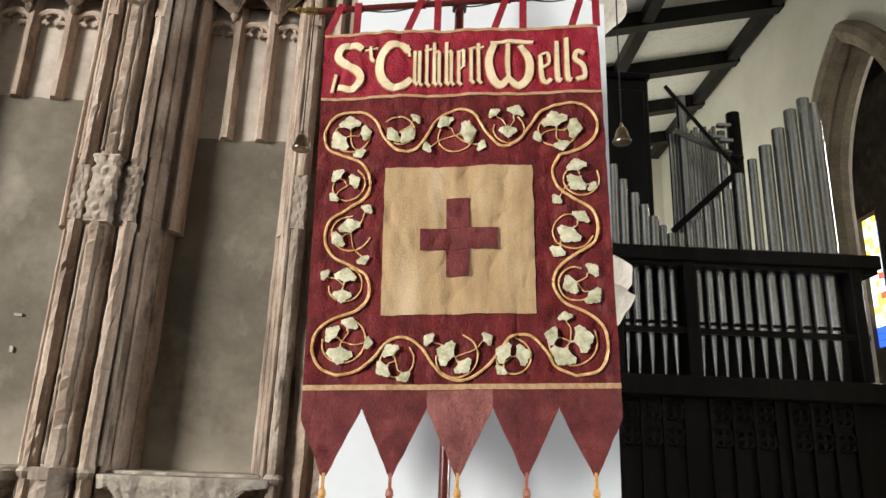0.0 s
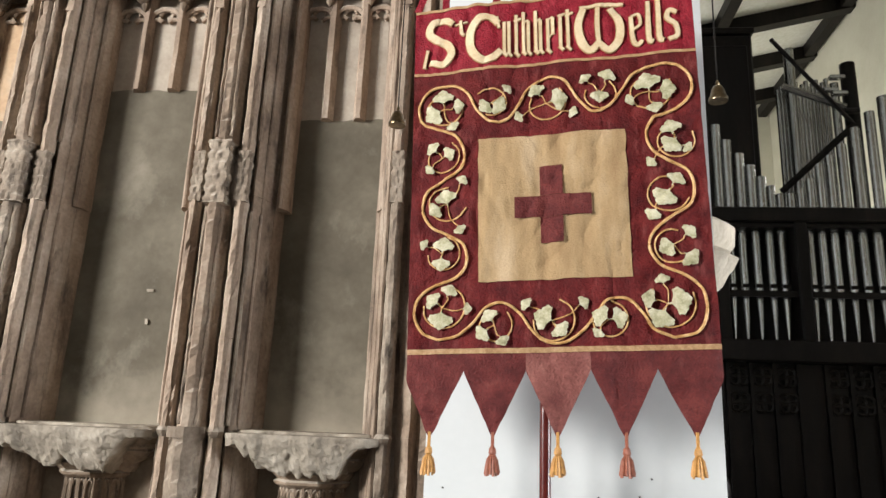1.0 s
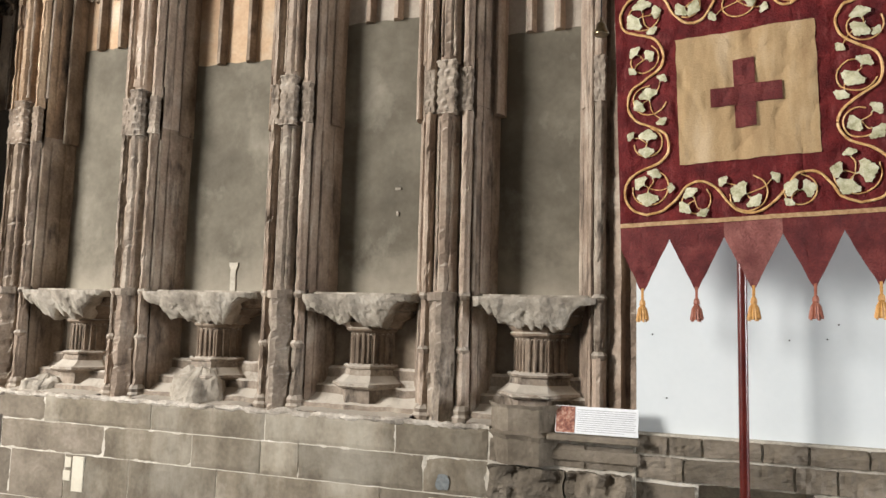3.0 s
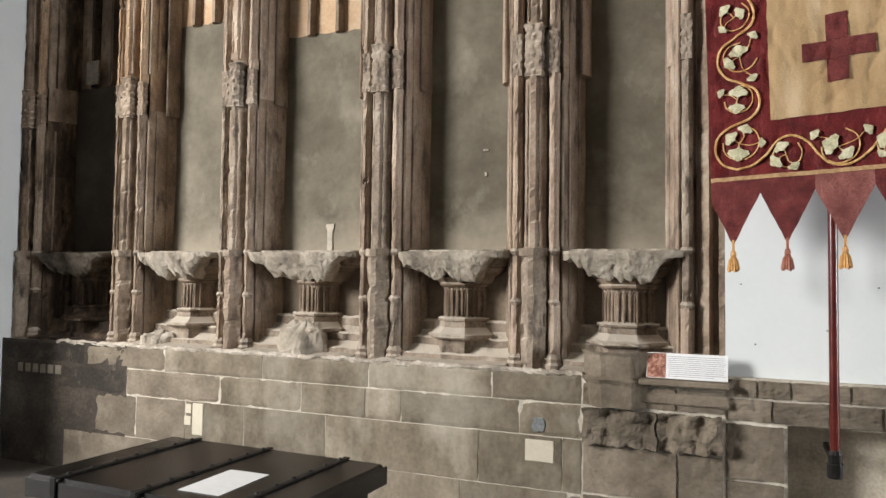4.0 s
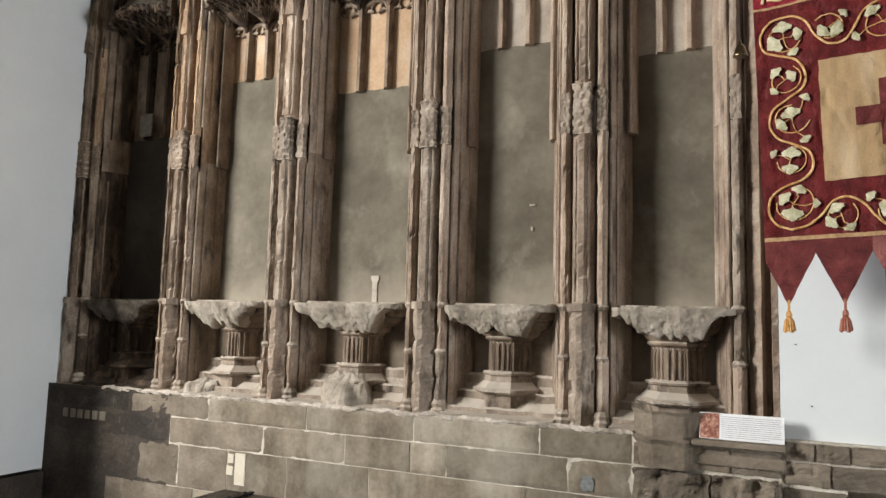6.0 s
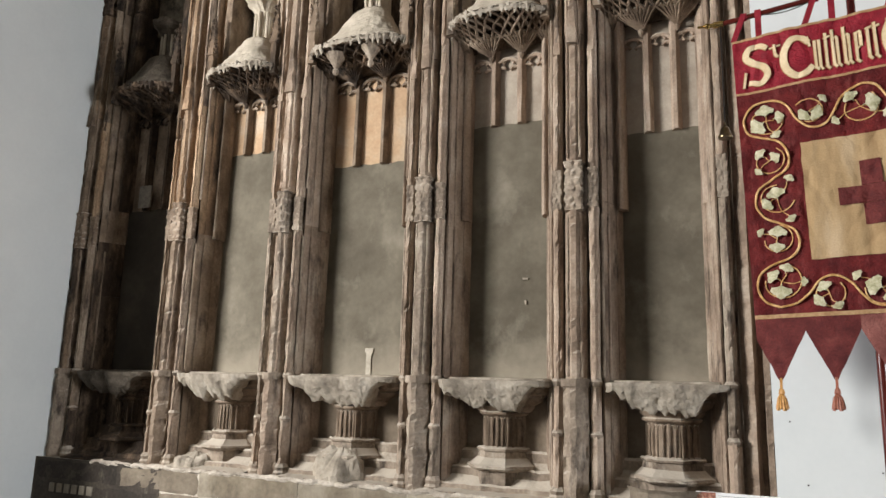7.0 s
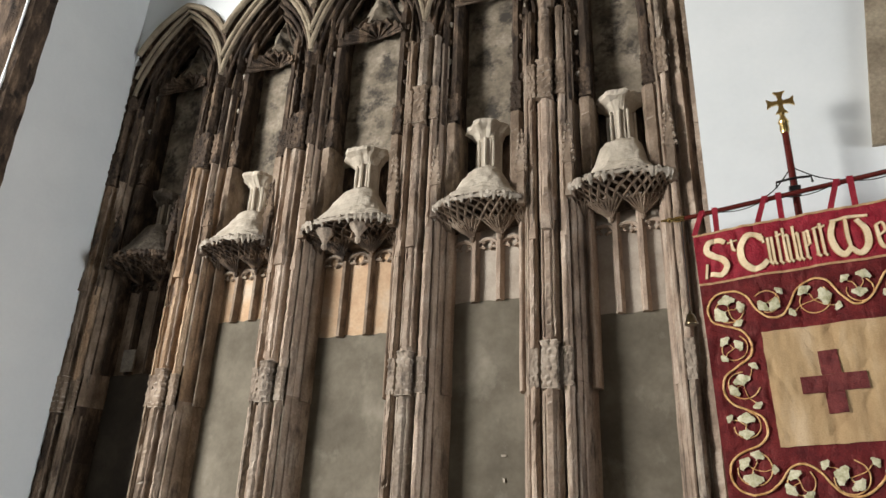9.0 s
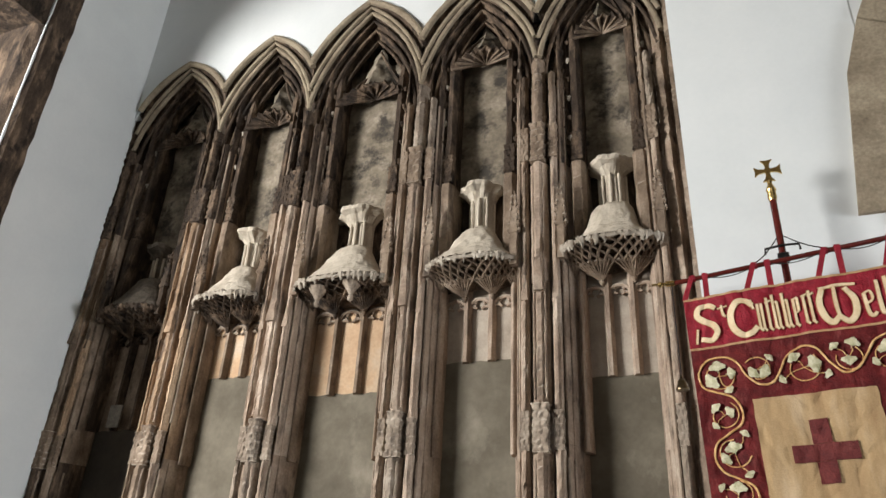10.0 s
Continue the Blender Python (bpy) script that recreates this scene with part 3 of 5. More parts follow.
def build_lower(i):
    cx, w = BAYS[i], HALF[i] - 0.2
    # westmost bay: its shadow is put into darker materials
    ml = SOOT_SHADE if i == 0 else STONE
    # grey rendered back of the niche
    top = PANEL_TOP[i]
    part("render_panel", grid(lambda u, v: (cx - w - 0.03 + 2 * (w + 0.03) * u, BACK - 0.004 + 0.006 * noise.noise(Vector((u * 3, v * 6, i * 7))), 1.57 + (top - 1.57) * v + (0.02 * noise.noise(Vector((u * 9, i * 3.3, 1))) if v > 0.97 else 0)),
                              14, 40, (0, 0.03, 0)), PANEL if i else SOOTSHADE_PANEL, reredos, "grey cement-rendered niche back with pale dust", smooth=True)
    # dark sheet at the back stands in for shade in the deep gaps
    part("niche_back", box(cx - HALF[i] + 0.2, cx + HALF[i] - 0.2, BACK + 0.085, BACK + 0.1, 0.9, 6.6), SOOT_SHADE, reredos)
    # broken shelf: its front hacked back to a slope that dies into the pedestal
    ws = HALF[i] - 0.145
    def shelf_pt(u, v):
        x = cx - ws + 2 * ws * u
        edge = abs(2 * u - 1)
        ragged = 0.055 * noise.noise(Vector((u * 6, i * 3, 7.7))) + 0.040 * noise.noise(Vector((u * 17, i * 3, 2.7))) + 0.012 * noise.noise(Vector((u * 50, i * 3, 4.1)))
        thick = max(0.03, 0.045 + 0.125 * min(1.0, (1 - edge) * 1.6) + ragged * (0.35 + 0.65 * min(1, (1 - edge) * 3)))
        thick = max(0.03, thick * (1 - 0.62 * min(1.0, max(0.0, (u - 0.70) / 0.14))))
        depth = 0.315 + 0.03 * noise.noise(Vector((u * 6, i * 5, 2.2))) - 0.05 * max(0.0, edge - 0.86) / 0.14
        if v < 0.25:
            k = v / 0.25
            y, z = BACK - depth * k, 1.602 - 0.010 * k
        elif v < 0.72:
            k = (v - 0.25) / 0.47
            y, z = BACK - depth * (1 - 0.30 * k ** 1.5 * (thick / 0.17)), 1.592 - thick * k
        else:
            k = (v - 0.72) / 0.28
            y, z = BACK - depth * (1 - 0.30 * thick / 0.17) * (1 - 0.8 * k), 1.592 - thick + 0.012 * math.sin(k * 9 + u * 11) * k
        p = Vector((x, y, z))
        d = 0.9 * noise.noise(p * 9) + 0.35 * noise.noise(p * 27) + 0.22 * noise.noise(p * 70)
        return p + Vector((0.006 * noise.noise(p * 22), -0.013 * d * min(1, v * 3), 0.010 * (noise.noise(p * 24) + 0.5 * noise.noise(p * 60)) * min(1, max(0, v - 0.24) * 6)))
    part("broken_shelf", grid(shelf_pt, 96, 40, (0, 0.12, 0.015)), (SHADED_PALE if i == 0 else PALE), reredos, "hacked-off pale stone shelf with a ragged underside")
    part("cornice", half_oct(cx, [(0.17, 1.405), (0.195, 1.43), (0.195, 1.445), (0.245, 1.47), (0.27, 1.495), (0.265, 1.505), (0.31, 1.53), (0.325, 1.56), (0.32, 1.585)], 24, ws / 0.33, 0.88, 0.005), ml, reredos, "moulded underside of the shelf")
    # panelled pedestal on moulded half-octagonal plinths
    r = [0.145, 0.14, 0.16, 0.145, 0.158][i]
    sy = 1.3
    ped = part("pedestal", half_oct(cx, [(r + 0.012, 1.175), (r, 1.195), (r - 0.014, 1.20), (r - 0.014, 1.375), (r + 0.004, 1.382), (r + 0.018, 1.392), (r + 0.018, 1.402), (r + 0.005, 1.41), (r + 0.03, 1.44)], 24, 1.0, sy, 0.003), ml, reredos)
    def rim_at(a, rr):
        q = round_plan(a + 22.5)
        return cx + rr * q * math.cos(radians(a)), BACK + 0.02 + sy * rr * q * math.sin(radians(a))
    for k in range(13):
        x, y = rim_at(180 + 180 * (k + 0.5) / 13, r - 0.008)
        wide = 0.0085 if k % 3 == 0 else 0.0055
        part("panel_rib", prism(octo(x, y, wide, 5), 1.195, 1.38, 5, 0.0015), ml, ped)
    for k in range(12):
        x0, y0 = rim_at(180 + 180 * (k + 0.55) / 13, r - 0.009)
        x1, y1 = rim_at(180 + 180 * (k + 1.45) / 13, r - 0.009)
        part("cusp", tube([(x0, y0, 1.345), (x0 + (x1 - x0) * 0.2, y0 + (y1 - y0) * 0.2, 1.363), ((x0 + x1) / 2, (y0 + y1) / 2, 1.372), (x0 + (x1 - x0) * 0.8, y0 + (y1 - y0) * 0.8, 1.363), (x1, y1, 1.345)], 0.0055, 5), ml, ped)
    part("pedestal_base", half_oct(cx, [(r + 0.02, 1.195), (r + 0.032, 1.187), (r + 0.032, 1.176), (r + 0.018, 1.168), (r + 0.026, 1.135), (r + 0.065, 1.10), (r + 0.085, 1.092), (r + 0.09, 1.078), (r + 0.078, 1.066), (r + 0.045, 1.058), (r + 0.04, 1.03), (r + 0.05, 0.905)], 24, 1.0, 1.28, 0.006), SOOT_SHADE if i == 0 else GREYST, reredos, "dusty moulded foot of the pedestal")
    # stepped and rolled base mouldings that run along the back of the niche
    prof = [(FRONT - 0.045, 0.905), (FRONT - 0.045, 0.938), (FRONT + 0.05, 0.950), (FRONT + 0.055, 0.975), (FRONT + 0.07, 0.985), (FRONT + 0.085, 0.975), (FRONT + 0.09, 0.965), (FRONT + 0.15, 1.02), (FRONT + 0.152, 1.062), (FRONT + 0.165, 1.075),
            (FRONT + 0.182, 1.066), (FRONT + 0.188, 1.055), (FRONT + 0.225, 1.11), (FRONT + 0.228, 1.16), (FRONT + 0.24, 1.176), (FRONT + 0.256, 1.168), (BACK - 0.015, 1.16), (BACK + 0.01, 1.17)]
    n = len(prof) - 1
    part("base_moulding", weather(grid(lambda u, v: (cx - ws + 2 * ws * u, *prof[round(v * n)]), 80, n), 0.006, 12), SOOT_SHADE if i == 0 else GREYST, reredos, "dusty stepped base mouldings")
    if i in (1, 2):
        k, dx, hz = ((0.8, -0.2, 1.02), (1.0, 0.0, 1.15))[i - 1]
        part("rubble", weather(half_oct(cx + dx, [(0.21 * k, 0.92), (0.2 * k, 0.98), (0.17 * k, 0.98 + 0.5 * (hz - 0.98)), (0.10 * k, hz - 0.02), (0.02, hz)], 24, 1.0, 1.1, 0.045, 10, y=FRONT + 0.13), 0.018, 18), PALE, reredos, "shapeless broken stone at the pedestal foot")
    if i == 2:
        part("ghost_mark", weather(grid(lambda u, v: (cx + 0.045 + 0.04 * u + 0.012 * (v > 0.85) * (2 * u - 1), BACK - 0.0125, 1.605 + 0.19 * v), 3, 8, (0, 0.006, 0)), 0.003, 30), GHOST, reredos, "faint upright mark left on the render")
    if i == 3:
        part("chip_mark", weather(box(cx + 0.11, cx + 0.145, BACK - 0.0135, BACK - 0.004, 2.232, 2.246), 0.003, 60), PALE, reredos, "small pale chip in the render")
        part("chip_mark", weather(box(cx + 0.12, cx + 0.135, BACK - 0.0135, BACK - 0.004, 2.075, 2.10), 0.003, 60), PALE, reredos)
    part("niche_back_low", grid(lambda u, v: (cx - ws + 2 * ws * u, BACK + 0.0, 1.05 + 0.5 * v), 4, 4, (0, 0.03, 0)), SOOT_SHADE if i == 0 else LOWBACK, reredos)


def build_lights(i):
    """Three blind lights between the render and the canopy."""
    cx, w = BAYS[i], HALF[i] - 0.222
    z0, z1 = PANEL_TOP[i] - 0.01, 3.86
    mat = BRICK if i in (1, 2) else (STONE if i == 0 else LIGHTST)
    edge = (LIMED if i > 2 else STONE) if i else SOOT_SHADE
    for k in range(3):
        a = cx - w + 2 * w * k / 3
        part("blind_light", box(a, a + 2 * w / 3, BACK + 0.004, BACK + 0.03, z0, z1), mat, reredos, "pale ochre blind tracery light")
    for k in range(4):
        x = cx - w + 2 * w * k / 3
        outer = k in (0, 3)
        y = BACK - 0.05 if outer else BACK
        part("mullion", prism([(x - 0.03, BACK + 0.02), (x - 0.03, y - 0.015), (x - 0.012, y - 0.05), (x + 0.012, y - 0.05), (x + 0.03, y - 0.015), (x + 0.03, BACK + 0.02)], 2.63 if outer and i else z0, z1, 18, 0.003), edge, reredos)
        if outer:
            part("mullion_roll", prism(octo(x, y - 0.05, 0.010, 6), 2.63 if i else z0, z1, 18, 0.002), edge, reredos)
    for k in range(3):
        x = cx - w + 2 * w * (k + 0.5) / 3
        q = w / 3
        arc = [(x - q + 2 * q * t, BACK - 0.02, 3.68 + arch_z(-q + 2 * q * t, q, 0, q * 0.95)) for t in [j / 8 for j in range(9)]]
        foils = [(x - 0.52 * q + 0.44 * q * math.cos(radians(a)), 3.67 + 0.44 * q * math.sin(radians(a))) for a in range(185, 25, -20)]
        foils += [(x + 0.40 * q * math.cos(radians(a)), 3.67 + 0.62 * q + 0.42 * q * math.sin(radians(a))) for a in range(205, -30, -20)]
        foils += [(x + 0.52 * q + 0.44 * q * math.cos(radians(a)), 3.67 + 0.44 * q * math.sin(radians(a))) for a in range(150, -10, -20)]
        part("light_head", weather(join(tube(arc, 0.016, 6), tube([(fx, BACK - 0.012, fz) for fx, fz in foils], 0.012, 5)), 0.003, 20), edge, reredos)


def build_canopy(i):
    cx, w = BAYS[i], [0.34, 0.325, 0.405, 0.345, 0.35][i]
    zl = [3.90, 3.90, 3.92, 3.935, 3.945][i]
    spring = zl - 0.15
    # shade under the first three canopies is put into the rib colour
    ml = SOOT_SHADE if i < 3 else STONE
    def rim(u, s=1.0):
        """Edge of the canopy: canted sides and a broad front; s draws it in towards the wall."""
        a = 180 + 180 * u
        q = round_plan(a + 22.5)
        return Vector((cx + w * s * min(1.08 * q, 1.0) * math.copysign(abs(math.cos(radians(a))) ** 0.8, math.cos(radians(a))), BACK + 0.02 - (0.20 + 0.22 * abs(math.sin(radians(a))) ** 0.8) * s ** 0.72, zl))
    feet = [cx + (w - 0.03) * (2 * k / 3 - 1) for k in range(4)]
    def under(u, v, off=0.0):
        """u across, v from the wall out to the lip; scooped like a row of fans."""
        p = rim(u)
        wx = cx + (w - 0.02) * (2 * u - 1)
        near = min(abs(wx - f) for f in feet) / (w / 3)
        h = 0.04 + 0.96 * v
        z = spring + (zl - spring) * (1 - (1 - v) ** (1.45 + 0.55 * near)) + 0.02 * near * (1 - v)
        return Vector((wx + (p.x - wx) * h, BACK - 0.035 + (p.y - BACK + 0.035) * h - off * 0.3, z - off))
    # soffit coloured dark in every bay, as the shade between its ribs
    can = part("canopy", weather(grid(lambda u, v: under(u, v, -0.03), 60, 16), 0.004, 18), SOOT_SHADE, reredos, "projecting vaulted canopy with a net of carved ribs underneath")
    bell = [(1.0, 0.0), (0.9, 0.045), (0.78, 0.095), (0.66, 0.155), (0.56, 0.22), (0.46, 0.285), (0.38, 0.345), (0.30, 0.38), (0.1, 0.39)]
    if i == 4:
        bell = [(1.0, 0.0), (0.92, 0.035), (0.78, 0.06), (0.65, 0.10), (0.55, 0.175), (0.47, 0.265), (0.40, 0.345), (0.31, 0.39), (0.1, 0.40)]
    def lathe_top(u, v):
        k = min(int(v * 8), 7)
        e = v * 8 - k
        r = bell[k][0] * (1 - e) + bell[k + 1][0] * e
        p = rim(u, r)
        p.z = zl + 0.005 + [1.0, 0.95, 1.0, 0.95, 1.0][i] * (bell[k][1] * (1 - e) + bell[k + 1][1] * e)
        rag = 0.035 * noise.noise(Vector((u * 26, i * 3.1, 0))) if v == 0 else 0
        d = noise.noise(p * 13) + 0.5 * noise.noise(p * 31)
        return p + Vector((0.01 * noise.noise(p * 9), -0.007 * d, rag + 0.008 * d))
    part("canopy_roof", grid(lathe_top, 56, 28), CAPST if i else SHADED_PALE, can, "pale hacked concave canopy roof")
    lip = []
    for k in range(46):
        p = under(k / 45, 1.0)
        lip.append((p.x, p.y, p.z + 0.012 * noise.noise(Vector((k * 0.9, i, 0)))))
    part("lip", weather(tube(lip, 0.015, 6), 0.016, 20), PALE if i else SOOT_SHADE, can)
    # net of ribs near the lip, fans below it
    ribs, n = [], 15
    for sgn in (-1, 1):
        for k in range(-4, n + 5):
            path = []
            for j in range(11):
                v = 0.34 + 0.66 * j / 10
                u = (k + 0.5 + sgn * 3.2 * (v - 0.34)) / n
                if 0 <= u <= 1:
                    path.append(under(u, v, 0.012))
            if len(path) > 2:
                ribs.append(tube(path, 0.010, 5, r1=0.011))
    for v in (0.34,):
        ribs.append(tube([under(k / 30, v, 0.012) for k in range(31)], 0.008, 5))
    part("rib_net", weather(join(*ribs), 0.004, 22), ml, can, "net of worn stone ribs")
    for k in range(4):
        u = [0.02, 0.34, 0.66, 0.98][k]
        foot = under(u, 0.0, 0.012)
        rays = []
        for j in range(11):
            u2 = u + (j - 5) * 0.033
            if 0.0 <= u2 <= 1:
                e = 0.36 + 0.10 * (1 - abs(j - 5) / 5)
                rays.append(tube([foot, under(u + (u2 - u) * 0.42, e * 0.35, 0.014), under(u + (u2 - u) * 0.78, e * 0.7, 0.014), under(u2, e, 0.012)], 0.007, 5, r1=0.010))
        part("fan", weather(join(*rays, lathe(foot.x, foot.y, [(0.004, foot.z - 0.035), (0.015, foot.z - 0.02), (0.022, foot.z - 0.005), (0.02, foot.z + 0.01), (0.01, foot.z + 0.02)], 8)), 0.003, 20), ml, can, "fan of slender ribs")
    if i == 2:
        for u, q in ((0.36, 0.62), (0.6, 0.66)):
            p = under(u, q, 0.05)
            part("pendant", weather(lathe(p.x, p.y, [(0.004, p.z - 0.10), (0.02, p.z - 0.085), (0.022, p.z - 0.06), (0.014, p.z - 0.045), (0.04, p.z + 0.0), (0.085, p.z + 0.06)], 14), 0.004, 20), GREYST, can, "broken carved pendant")
    cr = random.Random(20 + i)
    for k in range(23):
        u = (k + cr.uniform(0.2, 0.8)) / 23
        p, g = under(u, 1.0), cr.uniform(0.3, 1.0)
        part("cresting", weather(lathe(p.x, p.y, [(0.003, p.z - 0.06 * g), (0.012 * g, p.z - 0.035 * g), (0.026 * g, p.z), (0.02, p.z + 0.02), (0.004, p.z + 0.03)], 6), 0.012, 30), PALE if i else SOOT_SHADE, can)
    # crocketed pinnacles that flank the roof
    for s in (-1, 1):
        x, y = cx + s * (w - 0.015), FRONT + 0.02
        part("pinnacle", weather(join(prism(octo(x, y, 0.034, 4), zl - 0.05, zl + 0.2, 8, 0.006), prism(octo(x, y, 0.042, 4), zl + 0.2, zl + 0.56, 12, 0.006, taper=(x, y, 0.12)),
                                      *[lathe(x + t * (0.036 - 0.03 * k / 6), y - 0.012, [(0.003, zl + 0.2 + k * 0.055), (0.017, zl + 0.22 + k * 0.055), (0.003, zl + 0.25 + k * 0.055)], 5) for k in range(6) for t in (-1, 1)]), 0.005, 20), (STONE if i != 1 else SOOT_SHADE) if i else SOOT_SHADE, can, "slender crocketed pinnacle")


def build_upper(i):
    cx, w = BAYS[i], HALF[i] - 0.2
    zs = [4.60, 4.61, 4.65, 4.68, 4.71][i]
    st = part("statue_pedestal", half_oct(cx, [(0.098, 4.1), (0.098, zs - 0.14), (0.105, zs - 0.1), (0.145, zs - 0.05), (0.19, zs - 0.025), (0.20, zs + 0.005), (0.0, zs + 0.018)], 24, [0.85, 0.9, 1.1, 0.95, 0.9][i], 1.2, 0.022, 14), CAPST if i else SHADED_PALE, reredos, "pale broken pedestal for a lost figure")
    for k in range(5):
        a = 180 + 36 * (k + 0.5)
        x, y = cx + 0.10 * math.cos(radians(a)), BACK + 0.02 + 0.124 * math.sin(radians(a))
        part("rib", prism(octo(x, y, 0.012, 6), 4.2, zs - 0.1, 6, 0.003), CAPST, st)
    for s in (-1, 1):
        x = cx + s * (w - 0.045)
        pil = part("pilaster", chip(prism([(x - 0.055, BACK + 0.05), (x - 0.055, FRONT + 0.15), (x - 0.03, FRONT + 0.1), (x + 0.03, FRONT + 0.1), (x + 0.055, FRONT + 0.15), (x + 0.055, BACK + 0.05)], 3.95, 4.72, 24, 0.006), FRONT + 0.08), STONE if i > 0 else SOOT_SHADE, reredos)
        part("shaft", prism([(x - 0.045, BACK + 0.05), (x - 0.045, FRONT + 0.17), (x - 0.02, FRONT + 0.12), (x + 0.02, FRONT + 0.12), (x + 0.045, FRONT + 0.17), (x + 0.045, BACK + 0.05)], 4.72, 5.95, 36, 0.008), SOOT_SHADE, pil)
        part("knop", knop(x, FRONT + 0.15, 4.74, 5.0, 0.05), SOOT_SHADE, pil)
        part("spirelet", weather(prism(octo(x, FRONT + 0.16, 0.045), 5.95, 6.28, 8, 0.008, taper=(x, FRONT + 0.16, 0.06)), 0.005), SOOT_SHADE, pil)
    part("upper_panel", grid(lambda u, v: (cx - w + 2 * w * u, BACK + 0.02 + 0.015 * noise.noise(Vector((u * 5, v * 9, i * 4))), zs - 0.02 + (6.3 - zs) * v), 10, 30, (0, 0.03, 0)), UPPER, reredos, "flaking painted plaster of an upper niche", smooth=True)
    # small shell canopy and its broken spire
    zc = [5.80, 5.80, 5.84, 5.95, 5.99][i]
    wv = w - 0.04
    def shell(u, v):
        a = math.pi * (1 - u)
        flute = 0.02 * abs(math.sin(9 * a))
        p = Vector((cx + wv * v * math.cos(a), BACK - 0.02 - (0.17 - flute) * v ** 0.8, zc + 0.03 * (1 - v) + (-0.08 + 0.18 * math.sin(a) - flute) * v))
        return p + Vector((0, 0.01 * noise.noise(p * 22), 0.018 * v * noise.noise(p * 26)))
    # shell hollow: soot and shade together in its dark colour
    sh = part("shell_canopy", grid(shell, 54, 8, (0, 0.01, 0.022)), SOOT_SHADE, reredos, "small scalloped shell canopy with a broken spire")
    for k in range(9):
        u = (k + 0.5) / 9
        part("shell_rib", weather(tube([shell(u, 0.05) + Vector((0, 0, -0.004)), shell(u, 0.5) + Vector((0, -0.004, -0.01)), shell(u, 1.0) + Vector((0, -0.01, -0.012))], 0.008, 5, r1=0.013), 0.004, 24), STONE if i > 2 else SOOT_SHADE, sh)
    def spire(u, v):
        x0, x1 = -wv * 0.92, wv * 0.92
        x = x0 + (x1 - x0) * u
        front = -0.15 * (1 - abs(2 * u - 1))
        s = 1 - v ** 0.85
        p = Vector((cx + x * s, BACK - 0.015 + front * s, zc + 0.05 + 0.08 * math.sin(math.pi * u) * s + (0.62 if i < 3 else 0.46) * v))
        return p + Vector((0.02 * noise.noise(p * 9), -0.02 * noise.noise(p * 12), 0.012 * noise.noise(p * 20)))
    part("spire", grid(spire, 24, 24), UPPER, sh, "broken pale plastered spire")
    for s, h in ((1, 0.5), (-1, 0.25)):
        part("spire_rib", weather(tube([(cx + s * wv * 0.9, BACK - 0.05, zc + 0.06), (cx + s * wv * 0.45, BACK - 0.1, zc + 0.06 + h * 0.5), (cx + s * 0.02, BACK - 0.06, zc + 0.06 + h)], 0.02, 6, r1=0.01), 0.012, 24), SOOT_SHADE, sh)
    # crocketed strips beside the niche
    for s in (-1, 1):
        x = cx + s * (w + 0.02)
        st2 = part("strip", join(prism(octo(x, FRONT + 0.16, 0.024), 4.9, 5.6, 30, 0.010, sc=24), prism(octo(x, FRONT + 0.16, 0.024), 5.6, 6.0, 8, 0.006, taper=(x, FRONT + 0.16, 0.08))), SOOT_SHADE, reredos)
        for k in range(11):
            zz = 4.95 + 0.095 * k
            part("crocket", weather(lathe(x + 0.022 * (-1) ** k, FRONT + 0.135, [(0.002, zz - 0.03), (0.016, zz - 0.01), (0.02, zz + 0.012), (0.002, zz + 0.03)], 6), 0.010, 30), PALE if k % 4 == 0 else SOOT_SHADE, st2)
    # arch orders; the inner three carry painted shade
    for order, (dw, dz, y0, r) in enumerate(((0.10, 0.0, FRONT - 0.03, 0.030), (0.06, -0.045, FRONT + 0.0, 0.018), (0.02, -0.09, FRONT + 0.03, 0.022), (-0.03, -0.15, FRONT + 0.08, 0.016), (-0.09, -0.22, FRONT + 0.13, 0.018), (-0.15, -0.30, FRONT + 0.19, 0.014))):
        ww, ap = HALF[i] + dw, APEX[i] + dz - 0.01
        path = []
        for k in range(33):
            u = -1 + 2 * k / 32
            x = ww * math.copysign(1 - (1 - abs(u)) ** 1.6, u)
            z = arch_z(x, ww, 5.75 if order == 0 else 5.5, ap)
            if abs(x) <= HALF[i] + 0.012:
                path.append((cx + x, y0, z))
        part("arch_moulding", weather(tube(path, r, 8), 0.004, 14), ARCHST if order < 3 else SOOT_SHADE, reredos)
    # soffit between the orders, dark with painted shade
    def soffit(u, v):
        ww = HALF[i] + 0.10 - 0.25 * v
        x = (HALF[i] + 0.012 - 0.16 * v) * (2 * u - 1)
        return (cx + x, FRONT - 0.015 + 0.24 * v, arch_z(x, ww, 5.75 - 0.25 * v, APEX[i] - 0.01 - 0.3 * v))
    part("arch_soffit", grid(soffit, 40, 6), SOOT_SHADE, reredos)


for i in range(5):
    build_lower(i)
    build_lights(i)
    build_canopy(i)
    build_upper(i)

# ---- ashlar wall below ----
wall_low = struct("wall_north_base", box(WX - 0.6, PIERS[5] + 0.08, 2.824, 3.3, 0.0, 0.925), MORTAR, "lower church wall of brown squared stone blocks with pale joints", "wall")
rnd = random.Random(4)
part("sooty_joints", box(WX, -4.3, 2.8215, 2.83, 0.0, 0.93), SOOTY_SHADED, wall_low, "soot-blackened mortar")
